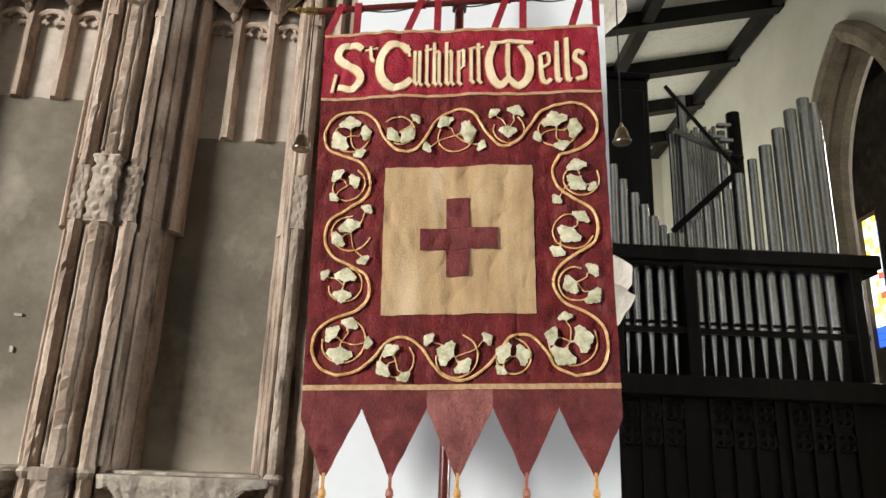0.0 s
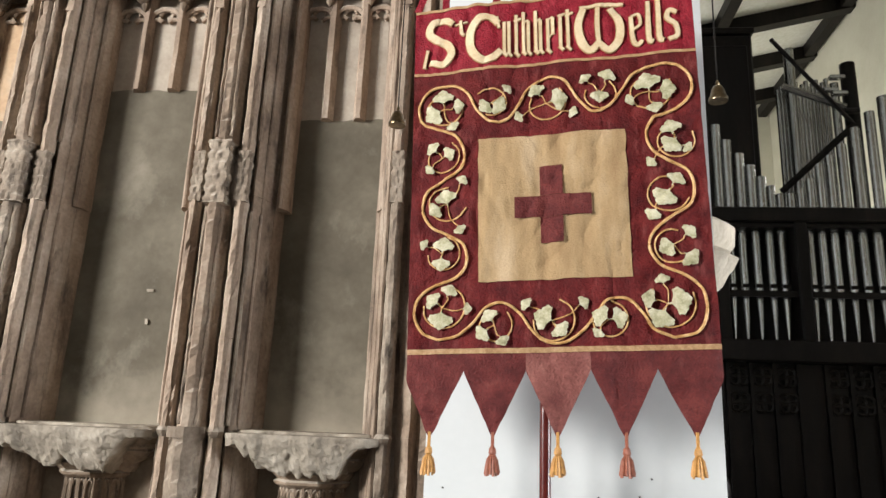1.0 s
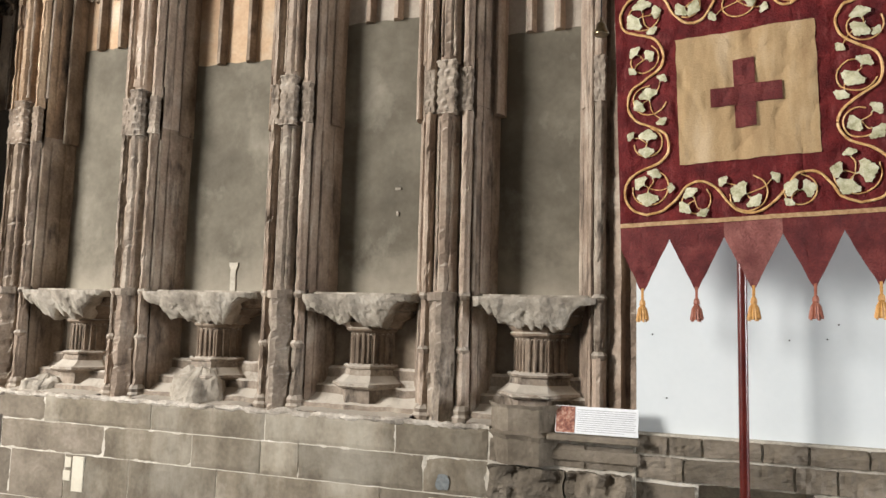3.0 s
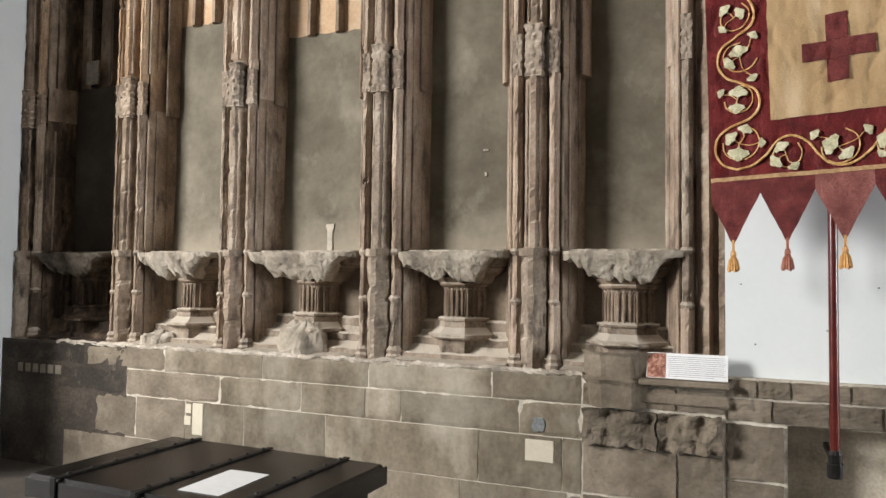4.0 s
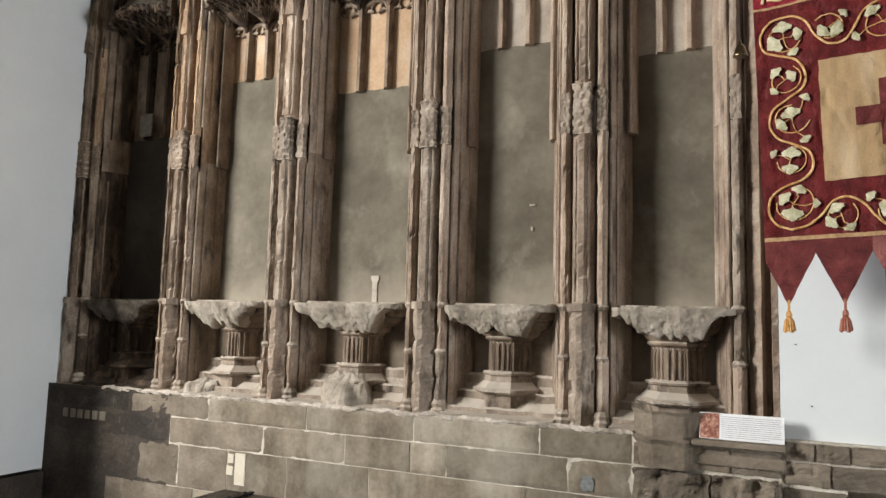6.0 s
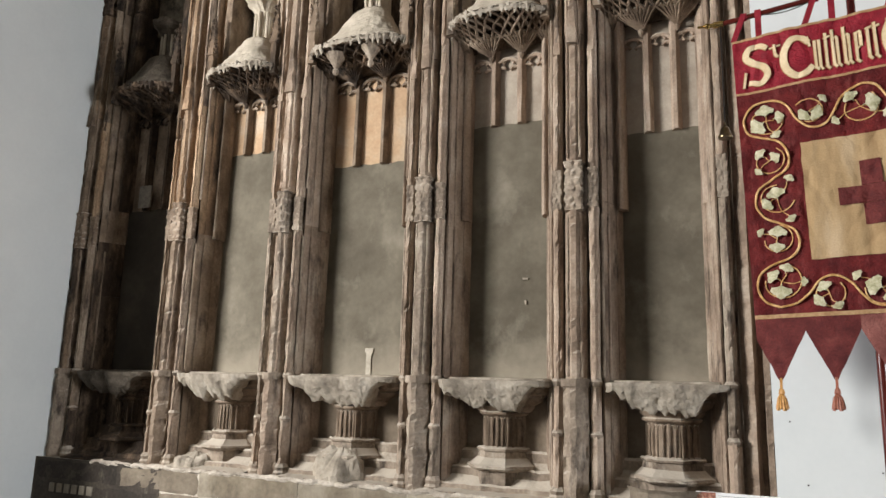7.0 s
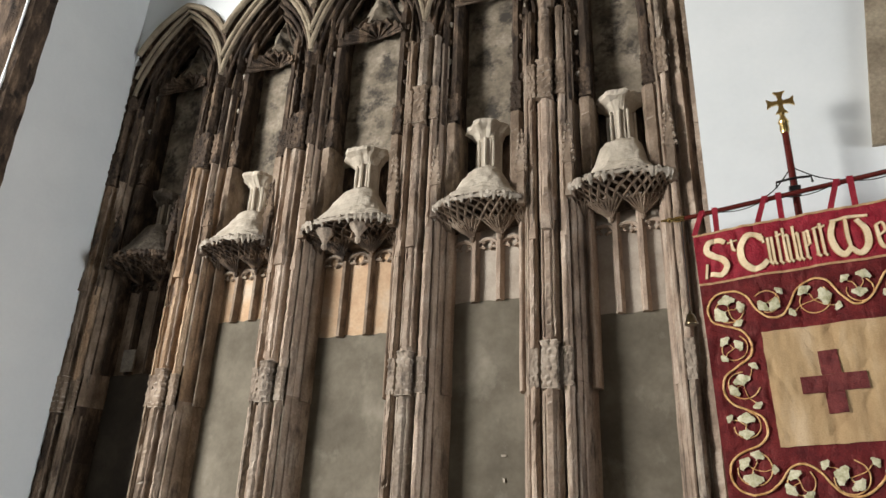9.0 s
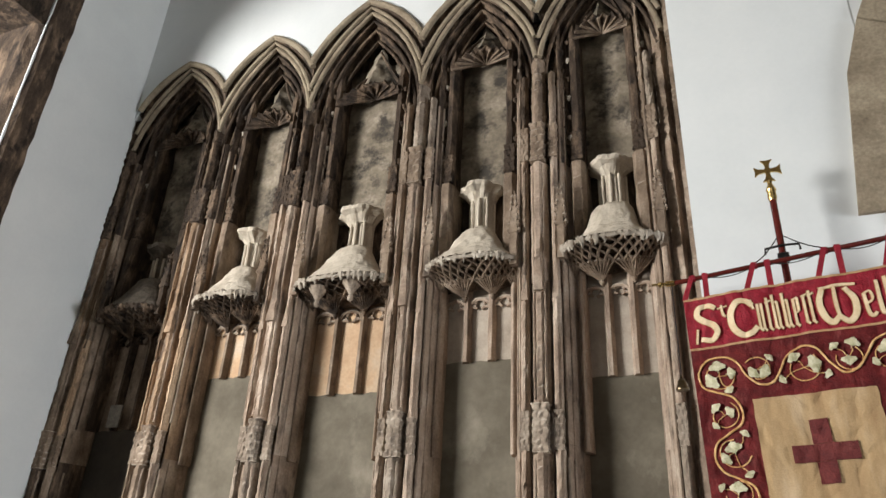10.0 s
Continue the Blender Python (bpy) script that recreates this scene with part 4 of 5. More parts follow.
# upright joints of each course
JOINTS = [(0.0, 0.29, (-4.9, -4.05, -3.3, -2.5, -1.75, -1.13)), (0.29, 0.58, (-4.6, -4.2, -3.76, -3.27, -2.65, -1.64, -1.16)), (0.58, 0.765, (-5.0, -4.3, -3.47, -2.83, -2.37, -2.13, -1.4)), (0.765, 0.925, (-4.7, -3.95, -3.13, -2.35, -1.56))]
for z0, z1, cuts in JOINTS:
    ends = [WX + 0.005, *cuts, -1.055]
    for x0, x1 in zip(ends, ends[1:]):
        y = 2.818 + rnd.uniform(-0.002, 0.003)
        nx = max(4, int((x1 - x0) / 0.03))
        ragged = lambda u, v: (x0 + 0.003 + (x1 - x0 - 0.006) * u, y - (0.0 if 0 < u < 1 and 0 < v < 1 else -0.004), z0 + 0.003 + (z1 - z0 - 0.006) * v)
        # corner blocks are dark from soot and partly from painted shadow
        part("block", weather(grid(ragged, nx, 8, (0, 0.03, 0)), 0.0032, 13), SOOTY_SHADED if x1 < -4.25 else BROWNST if x0 < -4.1 else ASHLAR, wall_low)
for z0, z1, cut in ((0.0, 0.3, 0.5), (0.31, 0.56, 0.6), (0.57, 0.76, 0.8), (0.77, 0.885, 0.4)):
    x = -1.05
    while x < -0.36:
        L = rnd.uniform(0.25, 0.5)
        x1 = min(x + L, -0.345)
        if x1 - x > 0.05:
            rock = weather(grid(lambda u, v: (x + 0.006 + (x1 - x - 0.012) * u, (2.775 if z0 == 0.57 else 2.812) - (0.045 if z0 == 0.57 else 0.006) * noise.noise(Vector((x * 3 + u * 5, v * 3, z0 * 9))), z0 + 0.004 + (z1 - z0 - 0.008) * v), 30, 14, (0, 0.05, 0)), 0.004 if z0 != 0.57 else 0.012, 17)
            part("rough_block", rock, BROWNST, wall_low)
        x += L
wall_r = struct("wall_north_end_base", join(box(PIERS[5] + 0.08, -0.06, 2.85, 3.95, 0, 0.955), box(-0.06, EX, 2.85, 3.95, 0.74, 0.955), box(0.42, EX, 2.85, 3.95, 0, 0.74), box(-0.06, 0.42, 3.1, 3.95, 0, 0.74)),
                MORTAR, "rough stone base of the white wall with a dark square recess", "wall")
for z0, z1, a, b in ((0.0, 0.2, -0.34, -0.07), (0.21, 0.45, -0.34, -0.07), (0.46, 0.73, -0.34, -0.07), (0.745, 0.855, -0.34, 0.81), (0.862, 0.95, -0.34, 0.81), (0, 0.35, 0.43, 0.81), (0.36, 0.73, 0.43, 0.81)):
    x = a
    while x < b - 0.02:
        x1 = min(x + rnd.uniform(0.14, 0.32), b)
        if b - x1 < 0.06:
            x1 = b
        part("rough_block", weather(grid(lambda u, v: (x + 0.006 + (x1 - x - 0.012) * u, 2.832 - 0.012 * noise.noise(Vector((x * 3 + u * 5, v * 3, z0 * 9))), z0 + 0.004 + (z1 - z0 - 0.008) * v), 8, 6, (0, 0.05, 0)), 0.005, 16), BROWNST, wall_r)
        x = x1
wb = struct("wall_west_base", box(WX - 0.6, WX + 0.03, -9, 2.82, 0, 0.25), SOOTY_SHADED, "sooty stone plinth of the side wall", "wall")

part("plinth_block", weather(half_oct(BAYS[4], [(0.215, 1.06), (0.20, 1.04), (0.20, 0.93), (0.225, 0.915), (0.205, 0.89), (0.20, 0.77), (0.0, 0.765)], 24, 1.0, 0.9, 0.008, 12, y=2.92), 0.006, 14), BROWNST, wall_r, "broken polygonal block below the pedestal")
# repairs let into the wall
mend = part("repair_patch", box(-1.364, -1.205, 2.812, 2.83, 0.44, 0.558, 0.003), PAPERSTONE, wall_low, "square patch of new pale stone")
for x0, x1, z0, z1 in ((-3.75, -3.70, 0.50, 0.56), (-3.69, -3.60, 0.36, 0.57), (-3.76, -3.70, 0.42, 0.48)):
    part("repair_patch", box(x0, x1, 2.812, 2.83, z0, z1, 0.003), PAPERSTONE, wall_low, "pale repair in the joint")
for k in range(6):
    part("repair_tile", box(-5.40 + k * 0.08, -5.345 + k * 0.08, 2.808, 2.83, 0.685, 0.75, 0.004), ASHLAR, wall_low, "small pale squared insert")

lip_path = [(-5.0 + 3.95 * k / 120, 2.832 + 0.012 * noise.noise(Vector((k * 0.35, 0, 0))), 0.927 + 0.012 * noise.noise(Vector((k * 0.22, 5, 0)))) for k in range(121)]
part("mortar_lip", weather(tube(lip_path, 0.017, 7), 0.011, 22), DUST, wall_low, "ragged pale mortar edge under the reredos")

SMUDGE = surface("blue_grey_stain", [(0.13, 0.14, 0.135), (0.165, 0.18, 0.18), (0.21, 0.215, 0.21)], 8, 0.9, 60, 0.2)
part("stain_patch", weather(grid(lambda u, v: (-1.29 + 0.036 * (2 * u - 1) * (0.35 + 0.65 * math.sin(math.pi * (0.12 + 0.76 * v))), 2.811, 0.60 + 0.075 * v), 8, 8, (0, 0.006, 0)), 0.006, 20), SMUDGE, wall_low, "small blue-grey smear of paint")
end_wall = bpy.data.objects["wall_north_end"]
for x, z in ((-0.265, 1.42), (0.338, 1.41), (0.494, 1.42), (0.541, 1.487), (0.12, 1.2), (-0.2, 1.12)):
    part("nail_hole", tube([(x, 2.897, z), (x, 2.91, z)], 0.004, 6), DARKWOOD, end_wall, "small dark nail hole")



# ---- processional banner ----
banner = thing("processional_banner", "red velvet church banner with cream cross panel and gold embroidery", "banner")
BX0, BX1, BY0, BY1 = -0.405, 0.705, 2.63, 2.52     # hung edge to edge, turned a little


def cloth(s, t, off=0.0):
    """s across (0 to 1), t down (0 at the top edge, 1 at the lower gold line), off: proud of the cloth."""
    s2 = s * (1.006 + 0.003 * t) - 0.026 + 0.036 * t
    x, y = BX0 + (BX1 - BX0) * s2, BY0 + (BY1 - BY0) * s2
    fold = 0.010 * math.sin(s * 17 + 0.8) * (1 - 0.5 * t) + 0.014 * noise.noise(Vector((s * 3.5, t * 4, 0.5))) + 0.014 * noise.noise(Vector((s * 12, t * 5, 3))) + 0.009 * noise.noise(Vector((s * 24, t * 16, 6))) + 0.004 * noise.noise(Vector((s * 40, t * 9, 2))) + 0.010 * (1 - abs(noise.noise(Vector((s * 9 + t * 3, t * 7 - s * 2, 9))))) ** 9
    fold *= 0.68
    z = 3.37 + 0.04 * s - 1.463 * t + 0.008 * noise.noise(Vector((s * 4.5, 8.8, 0))) * (1 - t)
    return Vector((x, y + fold - off, z))


TB = 0.206                                          # foot of the lettered band
part("field", grid(lambda u, v: cloth(u, TB + (1 - TB) * v), 120, 130, (0, 0.006, 0)), VELVET, banner, "dark crimson velvet field", smooth=True)
part("lettered_band", grid(lambda u, v: cloth(u, TB * v), 120, 34, (0, 0.006, 0)), BAND, banner, "bright crimson velvet band", smooth=True)


def strip_on(name, s0, t0, s1, t1, wid, mat, label=""):
    n = 50
    ds, dt = s1 - s0, t1 - t0
    if abs(ds) > abs(dt):
        fn = lambda u, v: cloth(s0 + ds * u, t0 + dt * u + (v - 0.5) * wid, 0.004)
    else:
        fn = lambda u, v: cloth(s0 + (v - 0.5) * wid, t0 + dt * u, 0.004)
    part(name, grid(fn, n, 2, (0, 0.003, 0)), mat, banner, label, smooth=True)


strip_on("braid", 0, TB, 1, TB, 0.008, BRAID, "tan braid")
strip_on("braid", 0, 0.004, 1, 0.004, 0.008, BRAID)
strip_on("braid", 0, 0.995, 1, 0.995, 0.013, BRAID, "dull gold braid")
panel = part("cream_panel", grid(lambda u, v: cloth(0.241 + 0.506 * u + 0.004 * noise.noise(Vector((v * 9, 1, 0))), 0.419 + 0.397 * v + 0.003 * noise.noise(Vector((u * 9, 5, 0))), 0.005), 64, 56, (0, 0.004, 0)), CREAM, banner, "square of faded cream cloth", smooth=True)
cross = join(grid(lambda u, v: cloth(0.366 + 0.259 * u, 0.592 + 0.057 * v, 0.012), 32, 10, (0, 0.003, 0)),
             grid(lambda u, v: cloth(0.454 + 0.076 * u, 0.51 + 0.081 * v, 0.012), 10, 12, (0, 0.003, 0)),
             grid(lambda u, v: cloth(0.454 + 0.075 * u, 0.65 + 0.07 * v, 0.012), 10, 12, (0, 0.003, 0)))
part("cross", cross, POINTS, panel, "dull crimson cloth cross", smooth=True)

# pointed tails with tassels
NOTCH = [0.0, 0.192, 0.396, 0.601, 0.806, 1.0]
for k in range(5):
    s0, s1 = NOTCH[k], NOTCH[k + 1]
    tip = [0.081, 0.287, 0.492, 0.70, 0.908][k]
    def tail(u, v):
        top = s0 + (s1 - s0) * u
        sag = 0.022 if (k == 0 and u == 0) or (k == 4 and u == 1) else 0.0
        if v < 0.2:
            s, t = top, 1.0 + (0.046 + sag) * v / 0.2
        else:
            q = (v - 0.2) / 0.8
            s, t = top + (tip - top) * q + (u - 0.5) * 0.012 * q, 1.046 + sag * (1 - q) + 0.155 * q
        s += 0.006 * noise.noise(Vector((v * 5, u * 2, k))) * v
        return cloth(s, t)
    tl = part("tail", grid(tail, 12, 26, (0, 0.006, 0)), FADED if k == 2 else POINTS, banner, "faded pinkish point" if k == 2 else "dull crimson point", smooth=True)
    p = cloth(tip, 1.201)
    mat = TASSELR if k in (1, 3) else TASSEL
    strands = [tube([(p.x, p.y, p.z - 0.06), (p.x + 0.016 * math.cos(a), p.y + 0.016 * math.sin(a), p.z - 0.085), (p.x + 0.024 * math.cos(a), p.y + 0.024 * math.sin(a), p.z - 0.128 - 0.006 * (j % 3))], 0.0055, 4) for j, a in enumerate([math.tau * j / 14 for j in range(14)])]
    part("tassel", join(tube([(p.x, p.y, p.z + 0.012), (p.x, p.y, p.z - 0.06)], 0.006, 6), lathe(p.x, p.y, [(0.004, p.z - 0.075), (0.014, p.z - 0.062), (0.012, p.z - 0.045), (0.004, p.z - 0.035)], 8), *strands), mat, tl, "silk tassel")


def smoothed(keys, n=8):
    """A Catmull-Rom curve through keys."""
    out = []
    pts = [Vector((*k, 0)) for k in keys]
    pts = [pts[0] * 2 - pts[1]] + pts + [pts[-1] * 2 - pts[-2]]
    for a, b, c, d in zip(pts, pts[1:], pts[2:], pts[3:]):
        for j in range(n):
            t = j / n
            out.append(0.5 * (2 * b + (c - a) * t + (2 * a - 5 * b + 4 * c - d) * t * t + (3 * b - 3 * c + d - a) * t ** 3))
    out.append(pts[-2])
    return out


def vine(keys, r=0.0065, r1=None, off=0.006):
    """A couched gold stem through points (s, t)."""
    return tube([cloth(p.x, p.y, off) for p in smoothed(keys)], r, 6, r1=r1)


def leaf(s, t, size, ang):
    """A three-lobed leaf of pale silk with a notched rim, raised a little along its middle."""
    n, g = 26, radians(ang)
    at = lambda x, y, off: cloth(s + size * (x * math.cos(g) + y * math.sin(g)) / 1.11, t - size * (y * math.cos(g) - x * math.sin(g)) / 1.46, off)
    out, mid = [], []
    for k in range(n + 1):
        a = radians(-100 + 200 * k / n)
        r = 0.90 + 0.09 * math.cos(a * 4.6) + 0.045 * math.cos(14 * a)
        x, y = r * math.sin(a), r * math.cos(a) * 0.95 - 0.26
        out.append(at(x, y, 0.012))
        mid.append(at(0.55 * x, 0.55 * y - 0.22, 0.017))
    v = [at(0, -0.95, 0.010), at(0, -0.66, 0.015)] + out + mid + [at(-0.13, -0.42, 0.011), at(0.13, -0.42, 0.011)]
    f = []
    for k in range(n):
        f += [(2 + k, 3 + k, 4 + n + k, 3 + n + k), (3 + n + k, 4 + n + k, 1)]
    f += [(0, 4 + 2 * n, 1), (0, 1, 5 + 2 * n)]
    return v, f


def curl(s, t, r, a0, a1, r2=0.5):
    return [(s + (r + (r * r2 - r) * k / 8) * math.sin(radians(a0 + (a1 - a0) * k / 8)) / 1.11, t - (r + (r * r2 - r) * k / 8) * math.cos(radians(a0 + (a1 - a0) * k / 8)) / 1.48) for k in range(9)]


# main stem: waves round the cream panel, side by side
STEM_TOP = [(0.04, 0.275), (0.079, 0.253), (0.15, 0.252), (0.202, 0.279), (0.234, 0.33), (0.285, 0.369), (0.345, 0.366), (0.384, 0.325), (0.422, 0.278), (0.492, 0.251), (0.552, 0.27), (0.591, 0.321), (0.639, 0.363), (0.699, 0.348), (0.749, 0.299), (0.791, 0.258), (0.87, 0.243), (0.938, 0.253), (0.974, 0.296), (0.961, 0.345), (0.91, 0.377), (0.842, 0.392)]
STEM_RIGHT = [(0.842, 0.392), (0.817, 0.432), (0.828, 0.48), (0.873, 0.513), (0.937, 0.544), (0.956, 0.591), (0.94, 0.636), (0.882, 0.665), (0.821, 0.702), (0.804, 0.745), (0.838, 0.789), (0.909, 0.819), (0.956, 0.854), (0.964, 0.91), (0.934, 0.958), (0.863, 0.971)]
STEM_BOTTOM = [(0.863, 0.971), (0.803, 0.95), (0.769, 0.909), (0.726, 0.873), (0.664, 0.873), (0.627, 0.907), (0.581, 0.949), (0.519, 0.978), (0.456, 0.972), (0.412, 0.94), (0.375, 0.898), (0.32, 0.873), (0.266, 0.884), (0.221, 0.925), (0.168, 0.956), (0.106, 0.966)]
STEM_LEFT = [(0.106, 0.966), (0.05, 0.945), (0.023, 0.902), (0.037, 0.854), (0.087, 0.825), (0.161, 0.804), (0.199, 0.768), (0.19, 0.716), (0.134, 0.686), (0.076, 0.662), (0.044, 0.616), (0.059, 0.562), (0.116, 0.531), (0.179, 0.5), (0.19, 0.453), (0.158, 0.403), (0.087, 0.377), (0.036, 0.354), (0.022, 0.308), (0.04, 0.275)]
for w in (STEM_TOP, STEM_RIGHT, STEM_BOTTOM, STEM_LEFT):
    part("stem", vine(w, 0.0058), GOLD, banner, "couched gold thread stem")


def spray(s, t, r, *leaves):
    """A curl about (s, t) with leaves (s, t, size) that turn away from it."""
    a = math.degrees(math.atan2((leaves[0][0] - s) * 1.11, (t - leaves[0][1]) * 1.46))
    part("stem", vine(curl(s, t, r * 1.02, a + 75, a + 330, 0.78), 0.0034, off=0.004), GOLD, banner)
    for ls, lt, size in leaves:
        dx, dy = (ls - s) * 1.11, (t - lt) * 1.46
        ang = math.degrees(math.atan2(dx, dy))
        part("leaf", leaf(ls, lt, size * 0.84, ang), LEAF, banner, smooth=True)
        part("stem", vine([(s, t), ((s + ls) / 2 + 0.01 * dy / 0.1, (t + lt) / 2 + 0.006 * dx / 0.1), (ls - 0.62 * size * math.sin(radians(ang)) / 1.11, lt + 0.62 * size * math.cos(radians(ang)) / 1.46)], 0.0026, off=0.004), GOLD, banner)


spray(0.114, 0.319, 0.078, (0.111, 0.282, 0.053), (0.075, 0.339, 0.058), (0.169, 0.315, 0.04), (0.15, 0.376, 0.033))
spray(0.287, 0.314, 0.067, (0.264, 0.327, 0.044), (0.317, 0.327, 0.049), (0.346, 0.276, 0.031))
spray(0.482, 0.327, 0.078, (0.447, 0.286, 0.044), (0.528, 0.321, 0.058), (0.575, 0.362, 0.031), (0.384, 0.363, 0.031))
spray(0.666, 0.314, 0.067, (0.618, 0.267, 0.033), (0.697, 0.261, 0.044), (0.666, 0.324, 0.044))
spray(0.837, 0.315, 0.084, (0.828, 0.288, 0.062), (0.895, 0.319, 0.053), (0.767, 0.338, 0.031), (0.849, 0.368, 0.038))
spray(0.905, 0.463, 0.073, (0.894, 0.426, 0.049), (0.889, 0.478, 0.053), (0.945, 0.487, 0.029), (0.824, 0.519, 0.029))
spray(0.871, 0.602, 0.078, (0.902, 0.567, 0.044), (0.857, 0.617, 0.058), (0.818, 0.66, 0.038))
spray(0.878, 0.739, 0.071, (0.931, 0.708, 0.038), (0.855, 0.747, 0.047), (0.93, 0.778, 0.047))
spray(0.851, 0.888, 0.093, (0.836, 0.825, 0.033), (0.789, 0.874, 0.044), (0.89, 0.882, 0.062), (0.822, 0.925, 0.06))
spray(0.663, 0.924, 0.071, (0.635, 0.914, 0.049), (0.698, 0.919, 0.049), (0.626, 0.958, 0.029))
spray(0.483, 0.923, 0.084, (0.398, 0.878, 0.033), (0.453, 0.913, 0.058), (0.51, 0.948, 0.044), (0.587, 0.879, 0.033))
spray(0.294, 0.93, 0.067, (0.275, 0.905, 0.042), (0.252, 0.953, 0.042), (0.322, 0.971, 0.033))
spray(0.118, 0.882, 0.089, (0.084, 0.861, 0.044), (0.143, 0.837, 0.04), (0.112, 0.917, 0.058), (0.205, 0.887, 0.029))
spray(0.116, 0.738, 0.071, (0.051, 0.71, 0.029), (0.121, 0.713, 0.051), (0.112, 0.767, 0.044))
spray(0.13, 0.594, 0.08, (0.185, 0.535, 0.031), (0.125, 0.578, 0.053), (0.087, 0.617, 0.042), (0.178, 0.675, 0.031))
spray(0.112, 0.464, 0.071, (0.075, 0.434, 0.038), (0.137, 0.455, 0.04), (0.065, 0.499, 0.029))


# the lettering: strokes cut from cream cloth
def strokes_shape(strokes, grow, top, foot):
    shapes = []
    for keys, w0 in strokes:
        ps = smoothed(keys, 6) if len(keys) > 2 else [Vector((*keys[0], 0)), Vector((*keys[1], 0))]
        n = len(ps)
        L, R = [], []
        for k, p in enumerate(ps):
            d = ps[min(k + 1, n - 1)] - ps[max(k - 1, 0)]
            nx, ny = -d.y * 1.48, d.x * 1.11
            q = math.hypot(nx, ny) or 1
            ww = w0 * (0.75 + 0.25 * math.sin(math.pi * k / max(1, n - 1))) + grow
            if grow > 0 and k in (0, n - 1):
                p = p + d.normalized() * grow * (1 if k else -1) * 0.8
            L.append((p.x + ww * nx / q / 1.11, p.y + ww * ny / q / 1.48))
            R.append((p.x - ww * nx / q / 1.11, p.y - ww * ny / q / 1.48))
        v = [cloth(a, b, h) for h in (top, foot) for side in (L, R) for a, b in side]
        f = [(k, k + 1, n + k + 1, n + k) for k in range(n - 1)] + [(k, k + 1, 2 * n + k + 1, 2 * n + k) for k in range(n - 1)] + [(n + k, n + k + 1, 3 * n + k + 1, 3 * n + k) for k in range(n - 1)]
        shapes.append((v, f))
    return join(*shapes)


def letter(ch, strokes):
    ob = part("letter", strokes_shape(strokes, 0.0, 0.0085, 0.002), LETTER, banner, "letter " + ch + " in cream cloth")
    part("edging", strokes_shape(strokes, 0.0028, 0.0055, 0.001), BRAID, ob, "stitched tan edging")



A, B = 0.065, 0.178           # x-height zone
letter("S", [([(0.145, 0.055), (0.115, 0.04), (0.07, 0.045), (0.055, 0.075), (0.085, 0.10), (0.125, 0.12), (0.14, 0.15), (0.11, 0.178), (0.06, 0.17)], 0.0155), ([(0.05, 0.13), (0.038, 0.185)], 0.007)])
letter("t", [([(0.175, 0.05), (0.178, 0.085), (0.19, 0.095)], 0.006), ([(0.155, 0.06), (0.2, 0.055)], 0.004)])
letter("C", [([(0.315, 0.07), (0.285, 0.048), (0.245, 0.05), (0.212, 0.09), (0.215, 0.145), (0.25, 0.178), (0.29, 0.178), (0.325, 0.155)], 0.016), ([(0.31, 0.05), (0.318, 0.085)], 0.006)])
x = 0.337
W1 = 0.0172
for ch, stems, asc in (("u", 2, 0), ("t", 1, 0.02), ("h", 2, 0.03), ("b", 2, 0.03), ("e", 2, 0), ("r", 1, 0), ("t", 1, 0.02)):
    st = []
    for k in range(stems):
        top = A + 0.005 - (asc if k == 0 else 0)
        foot = A + 0.055 if ch == "e" and k else B - 0.012
        st.append(([(x + W1 * k, top), (x + W1 * k, foot)], 0.0074))
        if not (ch == "e" and k):
            st.append(([(x + W1 * k - 0.004, B - 0.016), (x + W1 * k + 0.01, B - 0.004)], 0.0065))
    if stems == 2 and ch != "u":
        st.append(([(x, A + 0.008), (x + W1, A + 0.002)], 0.005))
    if ch in "ub":
        st.append(([(x, B - 0.01), (x + W1, B - 0.014)], 0.005))
    if ch == "e":
        st.append(([(x, A + 0.066), (x + W1, A + 0.052)], 0.004))
    if ch in "rt":
        st.append(([(x - 0.008, A + 0.004), (x + 0.018, A - 0.004)], 0.0055))
    letter(ch, st)
    x += W1 * stems + 0.0098
letter("W", [([(0.612, 0.05), (0.70, 0.042), (0.765, 0.048)], 0.007), ([(0.625, 0.052), (0.605, 0.10), (0.615, 0.155), (0.645, 0.18), (0.675, 0.16)], 0.015), ([(0.675, 0.05), (0.672, 0.11), (0.675, 0.16)], 0.009), ([(0.675, 0.16), (0.71, 0.182), (0.745, 0.155), (0.75, 0.10), (0.72, 0.055)], 0.015)])
letter("e", [([(0.79, 0.09), (0.795, 0.16), (0.81, 0.175), (0.825, 0.165)], 0.0085), ([(0.79, 0.09), (0.815, 0.085), (0.82, 0.115), (0.797, 0.128)], 0.005)])
letter("l", [([(0.85, 0.05), (0.848, 0.16), (0.862, 0.172)], 0.009)])
letter("l", [([(0.885, 0.04), (0.883, 0.16), (0.897, 0.172)], 0.009)])
letter("s", [([(0.945, 0.09), (0.922, 0.082), (0.913, 0.105), (0.94, 0.128), (0.943, 0.16), (0.912, 0.172)], 0.009)])

# cross bar, loops, cords, bells and pole
def on_bar(s):
    return Vector((BX0 + (BX1 - BX0) * s, BY0 + (BY1 - BY0) * s + 0.01, 3.492 + 0.08 * s))


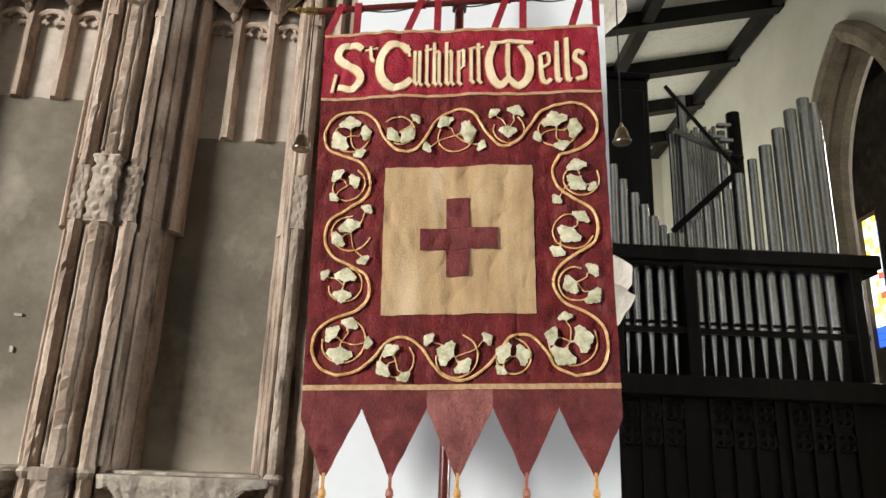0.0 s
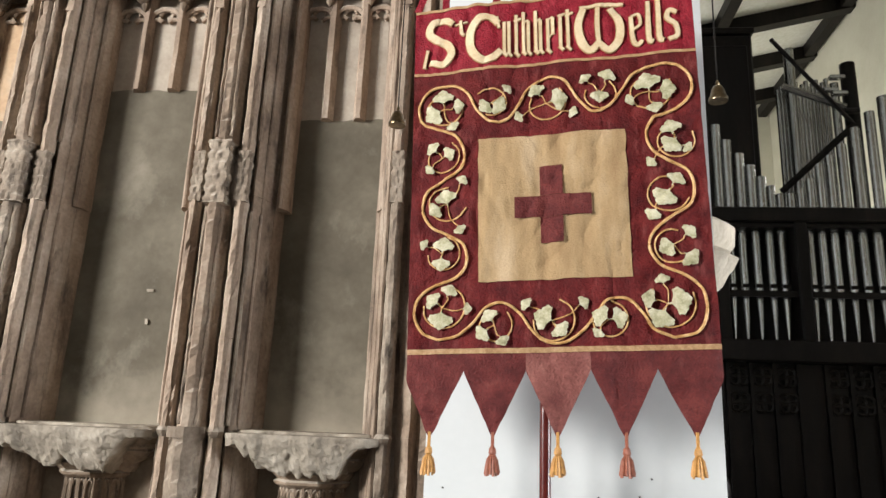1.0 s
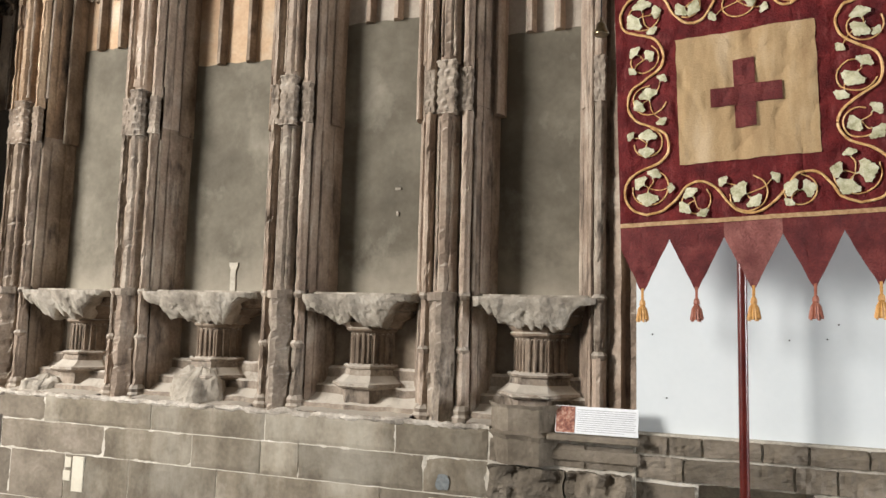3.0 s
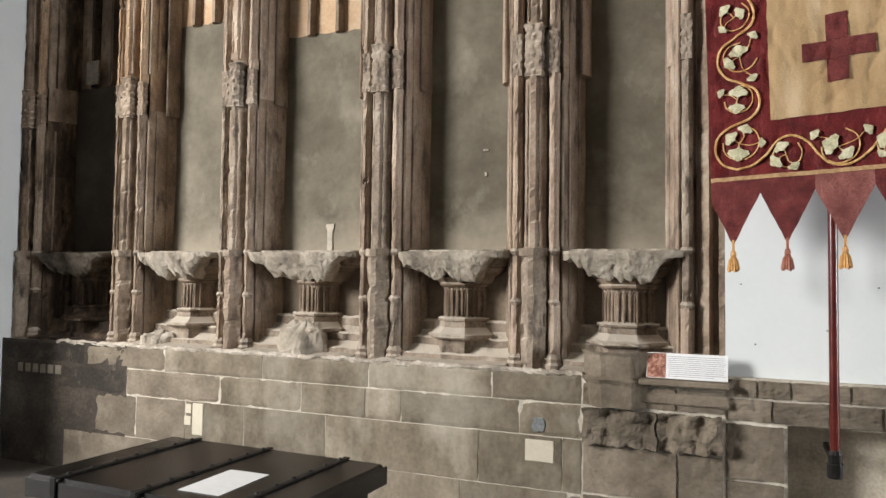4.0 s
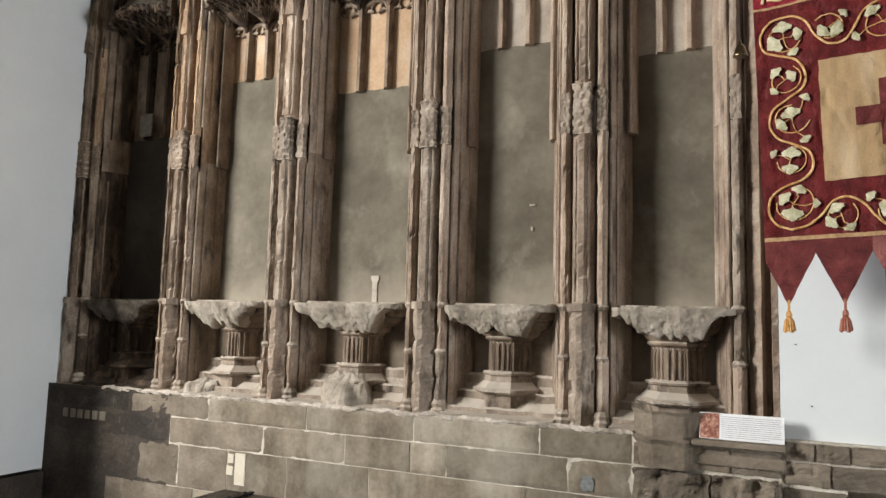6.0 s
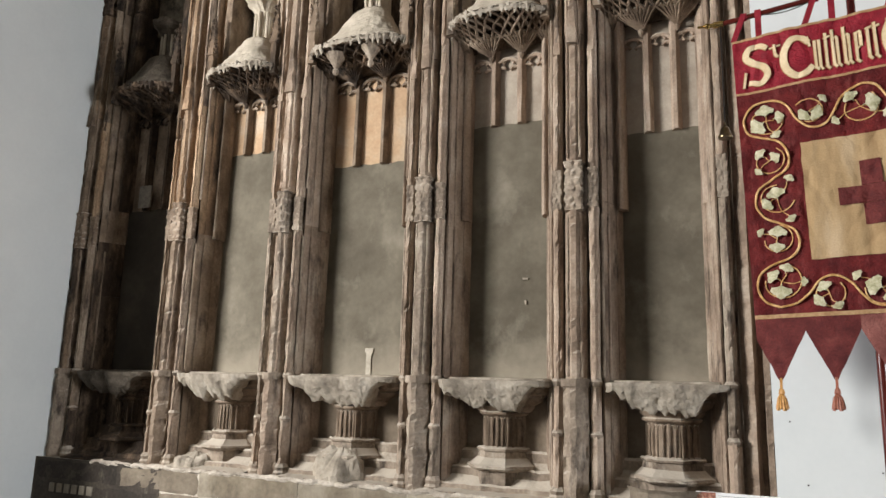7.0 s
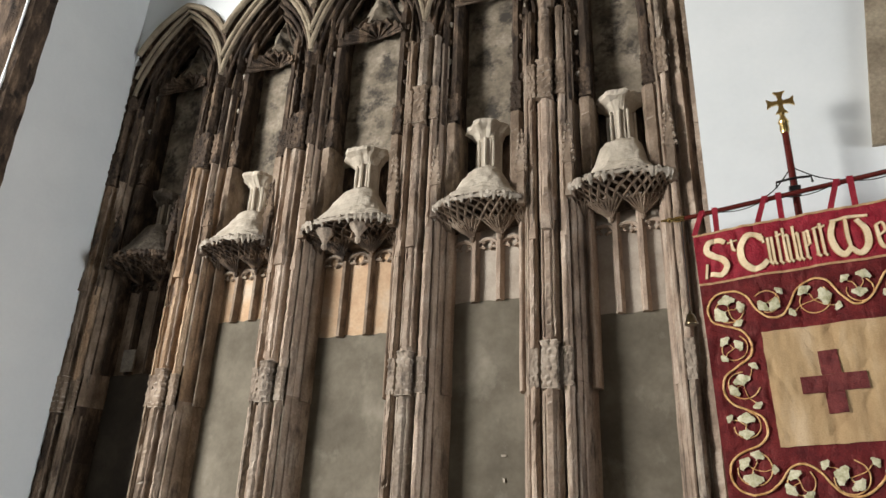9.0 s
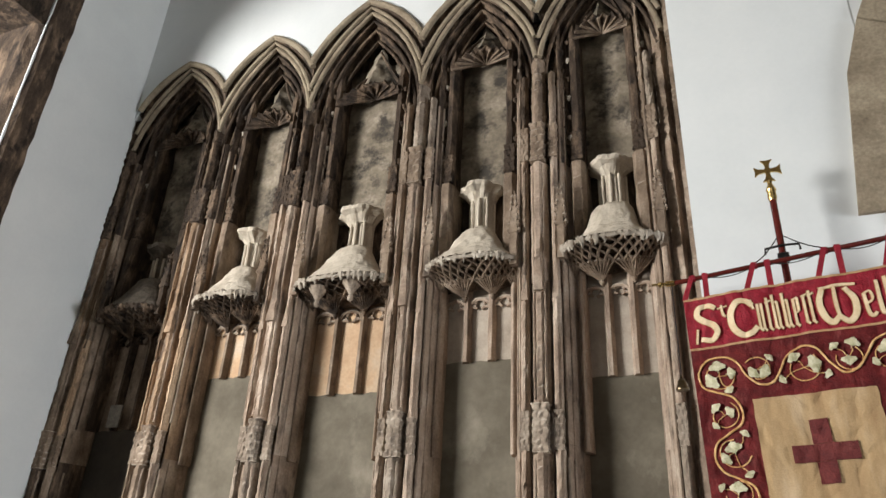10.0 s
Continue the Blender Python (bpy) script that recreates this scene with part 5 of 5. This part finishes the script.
bar = part("cross_bar", tube([on_bar(-0.06), on_bar(1.09)], 0.014, 10), POLE, banner, "dark red varnished cross bar", smooth=True)
for s, e in ((-0.06, -1), (1.09, 1)):
    p = on_bar(s)
    part("brass_end", join(tube([p, p + Vector((e * 0.05, 0, 0))], 0.017, 10), tube([p + Vector((e * 0.05, 0, 0)), p + Vector((e * 0.13, 0, 0.002))], 0.012, 8, r1=0.006),
                           lathe(p.x + e * 0.08, p.y, [(0.003, p.z - 0.018), (0.018, p.z - 0.006), (0.018, p.z + 0.006), (0.003, p.z + 0.018)], 8)), BRASS, bar, "turned brass end", smooth=True)
for s in (0.02, 0.105, 0.32, 0.405, 0.64, 0.72, 0.92, 0.985):
    e = 0.012 if s in (0.02, 0.32, 0.64, 0.92) else -0.012
    a, b = cloth(s - e, 0.0), on_bar(s + e)
    def loop(u, v):
        p = a + (b - a) * v
        return (p.x + (u - 0.5) * 0.03, p.y - 0.004 - 0.016 * v, p.z + 0.016 * v)
    part("loop", join(grid(loop, 3, 8, (0, 0.004, 0)), tube([b + Vector((-0.016, 0, 0)), b + Vector((0.016, 0, 0))], 0.0175, 10)), BAND, banner, "crimson velvet hanging loop", smooth=True)
PX, PY = 0.125, 2.665
pole = part("pole", lathe(PX, PY, [(0.021, 0.62), (0.021, 2.2), (0.019, 3.98)], 12), POLE, banner, "dark red varnished pole", smooth=True)
part("ferrule", lathe(PX, PY, [(0.012, 0.57), (0.028, 0.58), (0.03, 0.66), (0.023, 0.68)], 12), IRON, pole, "black rubber foot")
part("collar", lathe(PX, PY, [(0.02, 3.95), (0.026, 3.97), (0.024, 4.01), (0.03, 4.025), (0.02, 4.05), (0.012, 4.07)], 12), BRASS, pole, "brass collar", smooth=True)
arms = []
for a in range(4):
    c, s = math.cos(math.pi / 2 * a), math.sin(math.pi / 2 * a)
    flat = [(0.012, 0.01), (0.05, 0.016), (0.075, 0.034), (0.07, 0.0), (0.075, -0.034), (0.05, -0.016), (0.012, -0.01)]
    v = [(PX + x * c - z * s, PY + d, 4.16 + x * s + z * c) for d in (-0.006, 0.006) for x, z in flat]
    n = len(flat)
    arms.append((v, [tuple(range(n)), tuple(range(n, 2 * n))[::-1]] + [(k, (k + 1) % n, n + (k + 1) % n, n + k) for k in range(n)]))
part("finial_cross", join(*arms, box(PX - 0.016, PX + 0.016, PY - 0.008, PY + 0.008, 4.144, 4.176), lathe(PX, PY, [(0.012, 4.06), (0.016, 4.085), (0.008, 4.1)], 8)), BRASS, pole, "brass cross finial")
part("hook_bracket", join(tube([(PX - 0.09, PY - 0.02, 3.60), (PX - 0.088, PY - 0.02, 3.635), (PX, PY - 0.025, 3.645), (PX + 0.088, PY - 0.02, 3.645), (PX + 0.092, PY - 0.02, 3.61)], 0.007, 6), box(PX - 0.03, PX + 0.03, PY - 0.03, PY + 0.03, 3.55, 3.60, 0.004)), IRON, pole, "iron hook bracket")
for s in (0.30, 0.72):
    b = on_bar(s)
    t = Vector((PX, PY, 3.73))
    part("cord", tube([t + (b - t) * k / 10 + Vector((0, 0, -0.03 * math.sin(math.pi * k / 10))) for k in range(11)], 0.0035, 5), DARKWOOD, pole, "thin dark cord")
for s0, s1 in ((0.1, 0.32), (0.41, 0.63), (0.72, 0.92)):
    a, b = on_bar(s0), on_bar(s1)
    part("cord", tube([a + (b - a) * k / 10 + Vector((0, -0.01, -0.012 - 0.02 * math.sin(math.pi * k / 10))) for k in range(11)], 0.003, 5), DARKWOOD, banner)
for s, zb in ((-0.075, 2.86), (1.055, 2.90)):
    p = on_bar(s)
    part("bell_cord", tube([p, (p.x, p.y, zb + 0.06)], 0.003, 5), DARKWOOD, banner, "thin dark bell cord")
    part("bell", lathe(p.x, p.y, [(0.035, zb - 0.012), (0.037, zb - 0.003), (0.029, zb + 0.012), (0.024, zb + 0.035), (0.016, zb + 0.05), (0.004, zb + 0.055), (0.008, zb + 0.062), (0.004, zb + 0.075)], 14), BELLM, banner, "small brass bell", smooth=True)
bracket = thing("wall_bracket", "black iron wall bracket holding the banner pole", "bracket")
part("arm", box(PX - 0.012, PX + 0.012, PY, 3.1, 0.60, 0.63, 0.003), IRON, bracket)
part("cup", lathe(PX, PY, [(0.03, 0.555), (0.034, 0.56), (0.034, 0.62), (0.03, 0.62)], 12), IRON, bracket)

# ---- notice on the ledge ----
sign = thing("information_board", "white printed board with a small photograph, propped on the stone ledge", "sign")
SM = pose(-0.52, 2.79, 0.932, -14, 0, 0)


def lay(ob, m):
    ob.matrix_world = m
    return ob


tr = lambda shape, m: ([tuple(m @ Vector(p)) for p in shape[0]], shape[1])
part("board", tr(box(-0.195, 0.195, 0, 0.006, 0.005, 0.135, 0.001), SM), PAPER, sign)
part("photograph", tr(box(-0.192, -0.102, -0.002, 0, 0.008, 0.132), SM), PHOTO, sign, "small reddish photograph")
for k in range(11):
    part("text_bar", tr(box(-0.092, 0.184 - (0.05 if k == 10 else 0.0) - 0.004 * (k % 3), -0.0015, 0, 0.117 - k * 0.0100, 0.1198 - k * 0.0100), SM), INK, sign)
ledge = struct("ledge_sill", join(tr(box(-0.23, 0.2, -0.04, 0.02, -0.03, 0.0, 0.006), pose(-0.52, 2.79, 0.932)), box(-0.75, -0.32, 2.80, 2.9, 0.80, 0.86, 0.01)), BROWNST, "dark moulded stone ledge under the notice", "ledge")

# ---- chest ----
chest = thing("oak_chest", "old black oak chest with iron straps on its lid", "chest")
CM = pose(-2.155, 1.22, 0, 0, 0, -1.2)
LX, LY = 0.565, 0.365
part("body", tr(box(-LX + 0.05, LX - 0.05, -LY + 0.04, LY - 0.04, 0.05, 0.62, 0.008), CM), CHESTW, chest)
lid = part("lid", tr(box(-LX, LX, -LY, LY, 0.625, 0.68, 0.012), CM), CHESTW, chest, "flat dark oak lid")
part("lid_rim", tr(join(box(-LX + 0.005, LX - 0.005, -LY - 0.012, -LY, 0.60, 0.672, 0.004), box(LX, LX + 0.012, -LY, LY, 0.60, 0.672, 0.004)), CM), CHESTW, lid)
for x in (-0.40, -0.004, 0.385):
    part("strap", tr(join(box(x - 0.014, x + 0.014, -LY - 0.016, LY + 0.004, 0.68, 0.687, 0.002), box(x - 0.014, x + 0.014, -LY - 0.02, -LY - 0.012, 0.56, 0.687, 0.002)), CM), IRON, lid, "iron strap")
    for k in range(7):
        part("nail", tr(lathe(x, -LY + 0.05 + k * 0.105, [(0.012, 0.687), (0.009, 0.693), (0.002, 0.696)], 8), CM), IRON, lid)
part("hasp", tr(box(-0.04, 0.04, -LY - 0.03, -LY - 0.014, 0.50, 0.64, 0.004), CM), IRON, chest, "iron hasp")
for sx in (-1, 1):
    for sy in (-1, 1):
        part("foot", tr(box(sx * 0.47 - 0.05, sx * 0.47 + 0.05, sy * 0.32 - 0.04, sy * 0.32 + 0.04, 0.0, 0.06, 0.006), CM), CHESTW, chest)
paper = tagged(part("paper_sheet", tr(box(-0.088, 0.088, -0.145, 0.145, 0.6885, 0.690), pose(-1.983, 1.087, -0.0075, 0, 0, 1.5)), PAPER), "plain white sheet of paper lying on the chest", "paper")

# ---- organ aisle behind the end of the wall ----
OY = 6.0
ox = lambda px: 1.727 + 0.00509 * (px - 1090)
oz = lambda py: 3.57 - 0.0049 * (py - 440)
spot = lambda px, py: (ox(px) + 0.00064 * max(0, 440 - py), oz(py) + 3e-6 * max(0, 440 - py) ** 2)
organ = thing("pipe_organ", "dark oak pipe organ with two tiers of tin pipes", "organ")
case = part("case", join(box(0.9, 4.0, OY + 0.02, OY + 0.5, 0, oz(690), 0.01), box(0.9, 4.05, OY + 0.35, OY + 0.6, oz(690), oz(450))), DARKWOOD, organ, "black oak panelled case")
part("rail", join(box(0.9, 4.05, OY - 0.1, OY + 0.4, oz(462), oz(436), 0.012), box(0.9, 4.03, OY - 0.06, OY + 0.4, oz(470), oz(462), 0.006)), DARKWOOD, organ)
part("rail", join(box(0.9, 4.05, OY - 0.12, OY + 0.3, oz(700), oz(664), 0.014)), DARKWOOD, organ)
part("rail", box(0.9, 3.9, OY - 0.035, OY - 0.015, oz(590), oz(580)), DARKWOOD, organ)
for px in (1085, 1212, 1500):
    part("post", box(ox(px) - 0.05, ox(px) + 0.05, OY - 0.08, OY + 0.1, oz(700), oz(440), 0.01), DARKWOOD, organ)
tops = [(1075, 285), (1095, 310), (1118, 333), (1138, 353), (1157, 373), (1174, 388), (1190, 402), (1207, 402), (1222, 394), (1237, 376), (1251, 350), (1267, 336), (1286, 318), (1307, 290), (1331, 264), (1355, 240), (1379, 210), (1402, 178), (1427, 158), (1447, 165)]
for k, (px, py) in enumerate(tops):
    r = 0.034 if 4 < k < 12 else (0.042 if k < 15 else 0.058)
    part("pipe", lathe(spot(px, py)[0], OY + 0.08, [(r * 0.97, oz(438)), (r, oz(430)), (r, spot(px, py)[1]), (r * 0.9, spot(px, py)[1]), (r * 0.9, spot(px, py)[1] - 0.1)], 14), PIPE, organ, smooth=True)
for k, px in enumerate((1088, 1106, 1126, 1148, 1170, 1190, 1234, 1254, 1274, 1296, 1318, 1341, 1364, 1389, 1416, 1442, 1468)):
    r = 0.036 if px < 1300 else 0.036 + (px - 1300) * 0.00013
    zm = oz(568)
    pp = part("pipe", lathe(ox(px), OY + 0.06, [(0.012, oz(664)), (r, zm - 0.03), (r, zm), (r, oz(462))], 14), PIPE, organ, smooth=True)
    part("mouth", join(box(ox(px) - r * 0.75, ox(px) + r * 0.75, OY + 0.06 - r - 0.004, OY + 0.06 - r * 0.5, zm - 0.022, zm + 0.008)), DARKWOOD, pp, "dark pipe mouth")
for g in (1140, 1290, 1420):
    for a in range(3):
        for b in range(2):
            x, z = ox(g - 36 + a * 36), oz(722 + b * 42)
            for q in range(4):
                an = math.pi / 2 * q + math.pi / 4
                ccx, ccz = x + 0.042 * math.cos(an), z + 0.042 * math.sin(an)
                part("tracery", tube([(ccx + 0.042 * math.cos(t), OY + 0.0, ccz + 0.042 * math.sin(t)) for t in [math.tau * j / 10 for j in range(11)]], 0.015, 6), DARKWOOD, case)
    for a in range(4):
        part("tracery", box(ox(g - 54 + a * 36) - 0.014, ox(g - 54 + a * 36) + 0.014, OY - 0.02, OY + 0.02, 0.2, oz(700)), DARKWOOD, case)
swell = thing("swell_box", "tall black wooden swell box of the organ", "organ box")
part("carcase", box(0.9, 2.31, OY + 0.62, OY + 2.0, 0.0, 5.64, 0.02), DARKWOOD, swell)
part("cornice", box(0.88, 2.33, OY + 0.58, OY + 2.0, 5.64, 5.70, 0.01), DARKWOOD, swell)
for x in (1.0, 1.65):
    part("shutter", box(x, x + 0.6, OY + 0.59, OY + 0.62, 3.75, 5.5, 0.01), DARKWOOD, swell)
inner = thing("organ_pipe_rank", "rank of small inner organ pipes on a slanting frame", "organ pipes")
def at_organ(px, py, d):
    """A place above the organ, d metres behind its front."""
    x, z = spot(px, py)
    k = (OY + d) / OY
    return Vector((x * k, OY + d, 1.65 + (z - 1.65) * k))


for k in range(15):
    p = at_organ(1172 + k * 7, 235 - (k % 3) * 5 - 2 * k, 0.8)
    part("pipe", lathe(p.x, p.y + 0.02 * k, [(0.024, 3.6), (0.024, p.z)], 10), PIPE, inner, smooth=True)
part("frame", tube([at_organ(1158, 155, 0.5), at_organ(1300, 290, 0.5)], 0.02, 6), DARKWOOD, inner)
part("frame", tube([at_organ(1188, 402, 0.45), at_organ(1300, 290, 0.45)], 0.035, 6), DARKWOOD, inner)
a, c = at_organ(1180, 228, 0.7), at_organ(1285, 262, 0.7)
part("frame", tube([a, c], 0.035, 6), PIPE, inner)
for px, py, r in ((1286, 195, 0.07), (1187, 172, 0.05), (1265, 225, 0.04)):
    p = at_organ(px, py, 0.75)
    part("pipe", lathe(p.x, p.y, [(r, 3.6), (r, p.z)], 14), DARKWOOD if px == 1286 else PIPE, inner, smooth=True)
for px, py in ((1260, 235), (1275, 240), (1295, 268), (1270, 215)):
    p = at_organ(px, py, 0.6)
    part("bracket", box(p.x - 0.07, p.x + 0.07, p.y - 0.03, p.y + 0.03, p.z - 0.02, p.z + 0.02, 0.005), PIPE if py < 250 else IRON, inner)

# aisle shell: arcade wall with an arch, lean-to roof with beams
AX = 4.35
acy, aw, asp, aap = 6.35, 0.85, 4.6, 6.2
ys = [acy - aw + 2 * aw * k / 40 for k in range(41)]
lowp = [(AX, y, arch_z(y - acy, aw, asp, aap)) for y in ys]
p1 = lowp + [(AX, y, 9.5) for y in ys]
f1 = [(k, k + 1, k + 42, k + 41) for k in range(40)]
p1 += [(AX + 0.3, y, z) for x, y, z in lowp]
f1 += [(k, k + 1, 82 + k + 1, 82 + k) for k in range(40)]
struct("wall_arcade", join((p1, f1), box(AX, AX + 0.3, acy + aw, 16, 0, 9.5), box(AX, AX + 0.3, 3.95, acy - aw, 0, 9.5)), CREAMW, "white arcade wall beside the organ", "wall")
struct("trim_arch", join(tube([(AX - 0.02, acy - aw * 0.98, 0.0), (AX - 0.02, acy - aw * 0.98, asp)] + [(AX - 0.02, y, z - 0.02) for x, y, z in lowp] + [(AX - 0.02, acy + aw * 0.98, asp), (AX - 0.02, acy + aw * 0.98, 0)], 0.12, 10),
                         tube([(AX + 0.2, acy - aw * 0.98, 0.0)] + [(AX + 0.2, y, z - 0.06) for x, y, z in lowp] + [(AX + 0.2, acy + aw * 0.98, 0)], 0.15, 10)), ARCHST, "brown stone arch of the arcade", "arch")
struct("wall_aisle_far", box(-0.5, AX + 0.7, 12.0, 12.4, 0, 10), CREAMW, "white end wall of the organ aisle", "wall")
struct("wall_aisle_west", box(0.0, EX - 0.02, 3.95, 12.0, 0, 9), WHITE, "white side wall of the organ aisle", "wall")
# the nave's dimness is put into this wall's dark colour
struct("wall_nave_far", join(box(9.0, 9.4, -9, 13.1, 0, 10), box(9.0, 9.4, 13.7, 16.5, 0, 10), box(9, 9.4, 13.1, 13.7, 0, 4.2), box(9, 9.4, 13.1, 13.7, 6.9, 10), box(AX, 9.4, 16.2, 16.5, 0, 10)), SOOTY_SHADED, "far wall of the nave, coloured dark for its dim interior", "wall")
struct("ceiling_nave", box(AX, 9.4, 3.6, 16.5, 9.5, 9.8), DARKWOOD, "dark timber ceiling of the nave", "ceiling")
glass = thing("stained_glass_window", "tall narrow stained glass window with bright coloured panes", "window")
gr = random.Random(8)
for j in range(20):
    for k in range(3):
        part("pane", box(9.1, 9.12, 13.30 + k * 0.135, 13.425 + k * 0.135, 4.25 + j * 0.131, 4.37 + j * 0.131), gr.choice(PANES[1:4] + PANES[5:] + PANES[1:3] if j > 2 else PANES[:1]) if gr.random() < 0.93 else PANES[4], glass)
roof = lambda x: 6.5 + 0.22 * x
struct("ceiling_aisle", ([(-0.5, 3.9, roof(-0.5)), (AX, 3.9, roof(AX)), (AX, 12.2, roof(AX)), (-0.5, 12.2, roof(-0.5)), (-0.5, 3.9, roof(-0.5) + .2), (AX, 3.9, roof(AX) + .2), (AX, 12.2, roof(AX) + .2), (-0.5, 12.2, roof(-0.5) + .2)],
                          [(0, 1, 2, 3), (4, 5, 6, 7), (0, 1, 5, 4), (1, 2, 6, 5), (2, 3, 7, 6), (3, 0, 4, 7)]), PLASTER, "plastered lean-to ceiling", "ceiling")
for k, y in enumerate((7.5, 8.75, 10.0, 11.25)):
    tagged(part("roof_beam", ([(x, y + d, roof(x) - h) for x in (-0.4, AX) for d in (-0.08, 0.08) for h in (0.2, -0.05)], [(0, 1, 3, 2), (4, 6, 7, 5), (0, 4, 5, 1), (2, 3, 7, 6), (0, 2, 6, 4), (1, 5, 7, 3)]), DARKWOOD), "black timber roof beam", "beam", group="aisle roof beams")
for x in (1.2, 2.62, AX - 0.12):
    tagged(part("purlin", box(x - 0.07, x + 0.07, 3.95, 12.0, roof(x) - 0.18, roof(x) - 0.01), DARKWOOD), "black timber purlin along the roof", "beam", group="aisle roof beams")
bowl = lathe(EX, 3.7, [(0.05, 2.2), (0.16, 2.34), (0.22, 2.42), (0.27, 2.50), (0.30, 2.55), (0.28, 2.58), (0.31, 2.62), (0.32, 2.70), (0.26, 2.74)], 64)
bowl = ([(EX + (x - EX) * q, 3.7 + (y - 3.7) * q, z) for x, y, z in bowl[0] for q in [1 + (0.11 * math.sin(11 * math.atan2(y - 3.7, x - EX) + 14 * z) if z < 2.57 else 0)]], bowl[1])
corbel = tagged(part("stone_corbel", weather(bowl, 0.006), CAPST, smooth=True), "pale carved stone corbel on the wall end", "corbel")

# wall with a wide stone arch between the end wall and the nave
bcx, bw, bsp, bap = 2.82, 1.90, 3.9, 7.2
xs2 = [bcx - bw + 2 * bw * k / 60 for k in range(61)]
lw = [(x, 2.9, arch_z(x - bcx, bw, bsp, bap)) for x in xs2]
p2 = lw + [(x, 2.9, 9.0) for x in xs2]
f2 = [(k, k + 1, k + 62, k + 61) for k in range(60)]
p2 += [(x, 3.95, z) for x, y, z in lw] + [(x, 3.95, 9.0) for x in xs2]
f2 += [(k, k + 1, 122 + k + 1, 122 + k) for k in range(60)] + [(122 + k, 123 + k, 184 + k, 183 + k) for k in range(60)]
struct("wall_north_arch", join((p2, f2), box(bcx + bw, 9.0, 2.9, 3.95, 0, 9.0), box(EX, bcx - bw, 2.905, 3.94, 3.9, 9.0)), WHITE, "white limewashed wall over the wide arch", "wall")
ring = struct("trim_arch_stones", lathe(EX - 0.01, 3.02, [(0.04, 3.70), (0.09, 3.76), (0.13, 3.80), (0.15, 3.82), (0.15, 3.87), (0.12, 3.9)], 20), CAPST, "weathered stone arch rising from a moulded capital", "arch")
for k in range(14):
    t0, t1 = k / 14, (k + 0.97) / 14
    cut = []
    for t in (t0, (t0 + t1) / 2, t1):
        for e in (0.0, 0.34):
            w2 = bw + e
            x = -w2 * (1 - t) ** 1.7
            cut.append((bcx + x, arch_z(x, w2, bsp, bap + e * 1.2)))
    a, b2, c, d, e2, f3 = cut
    loop_ = [a, c, e2, f3, d, b2]
    v = [(x, 2.868 + 0.004 * (k % 2), z) for x, z in loop_] + [(x, 3.9, z) for x, z in loop_]
    part("voussoir", weather((v, [tuple(range(6)), tuple(range(6, 12))[::-1]] + [(q, (q + 1) % 6, 6 + (q + 1) % 6, 6 + q) for q in range(6)]), 0.006, 5), ARCHST, ring)
# stone arch of the side wall
jamb = struct("trim_side_arch", join(*[weather(prism([(WX - 0.62, y0), (WX - 0.62, y1), (WX - 0.02, y1), (WX + 0.035, y1 - 0.02), (WX + 0.035, y0 + 0.1), (WX - 0.05, y0 + 0.03), (WX - 0.1, y0)], 0.25, 8.3, 60, 0.012), 0.004) for y0, y1 in ((1.66, 1.97),)]), SOOT_SHADE, "dark stone jamb of the open side arch", "arch")
tag = tagged(part("paper_tag", box(BAYS[0] - 0.145, BAYS[0] - 0.01, BACK - 0.068, BACK - 0.052, 2.96, 3.15, 0.002), TAGM), "small torn pale label on the dark niche back", "label")

# stalls in front of the organ
bench = thing("bench_end", "black oak bench end with a carved poppyhead", "bench")
part("panel", box(1.17, 1.29, 4.5, 4.9, 0.0, 1.0, 0.01), DARKWOOD, bench)
part("poppyhead", weather(lathe(1.24, 4.56, [(0.04, 0.99), (0.075, 1.04), (0.07, 1.12), (0.085, 1.2), (0.06, 1.27), (0.045, 1.33), (0.05, 1.4), (0.03, 1.46), (0.005, 1.48)], 14), 0.012, 16), DARKWOOD, bench, "weathered carved poppyhead", smooth=True)
desk = thing("choir_desk", "pale oak reading desk with pierced front", "desk")
part("top", box(1.15, 2.6, 5.25, 5.6, 1.06, 1.10, 0.006), PALEOAK, desk)
for x in (1.17, 1.42, 1.67, 1.92, 2.17, 2.42):
    part("upright", box(x, x + 0.08, 5.42, 5.47, 0.0, 1.06, 0.004), PALEOAK, desk)
for z0, z1 in ((0.0, 0.2), (0.55, 0.66), (0.96, 1.06)):
    part("crossrail", box(1.17, 2.5, 5.425, 5.465, z0, z1, 0.004), PALEOAK, desk)
part("backing", box(1.17, 2.5, 5.47, 5.49, 0.0, 1.06), DARKWOOD, desk)
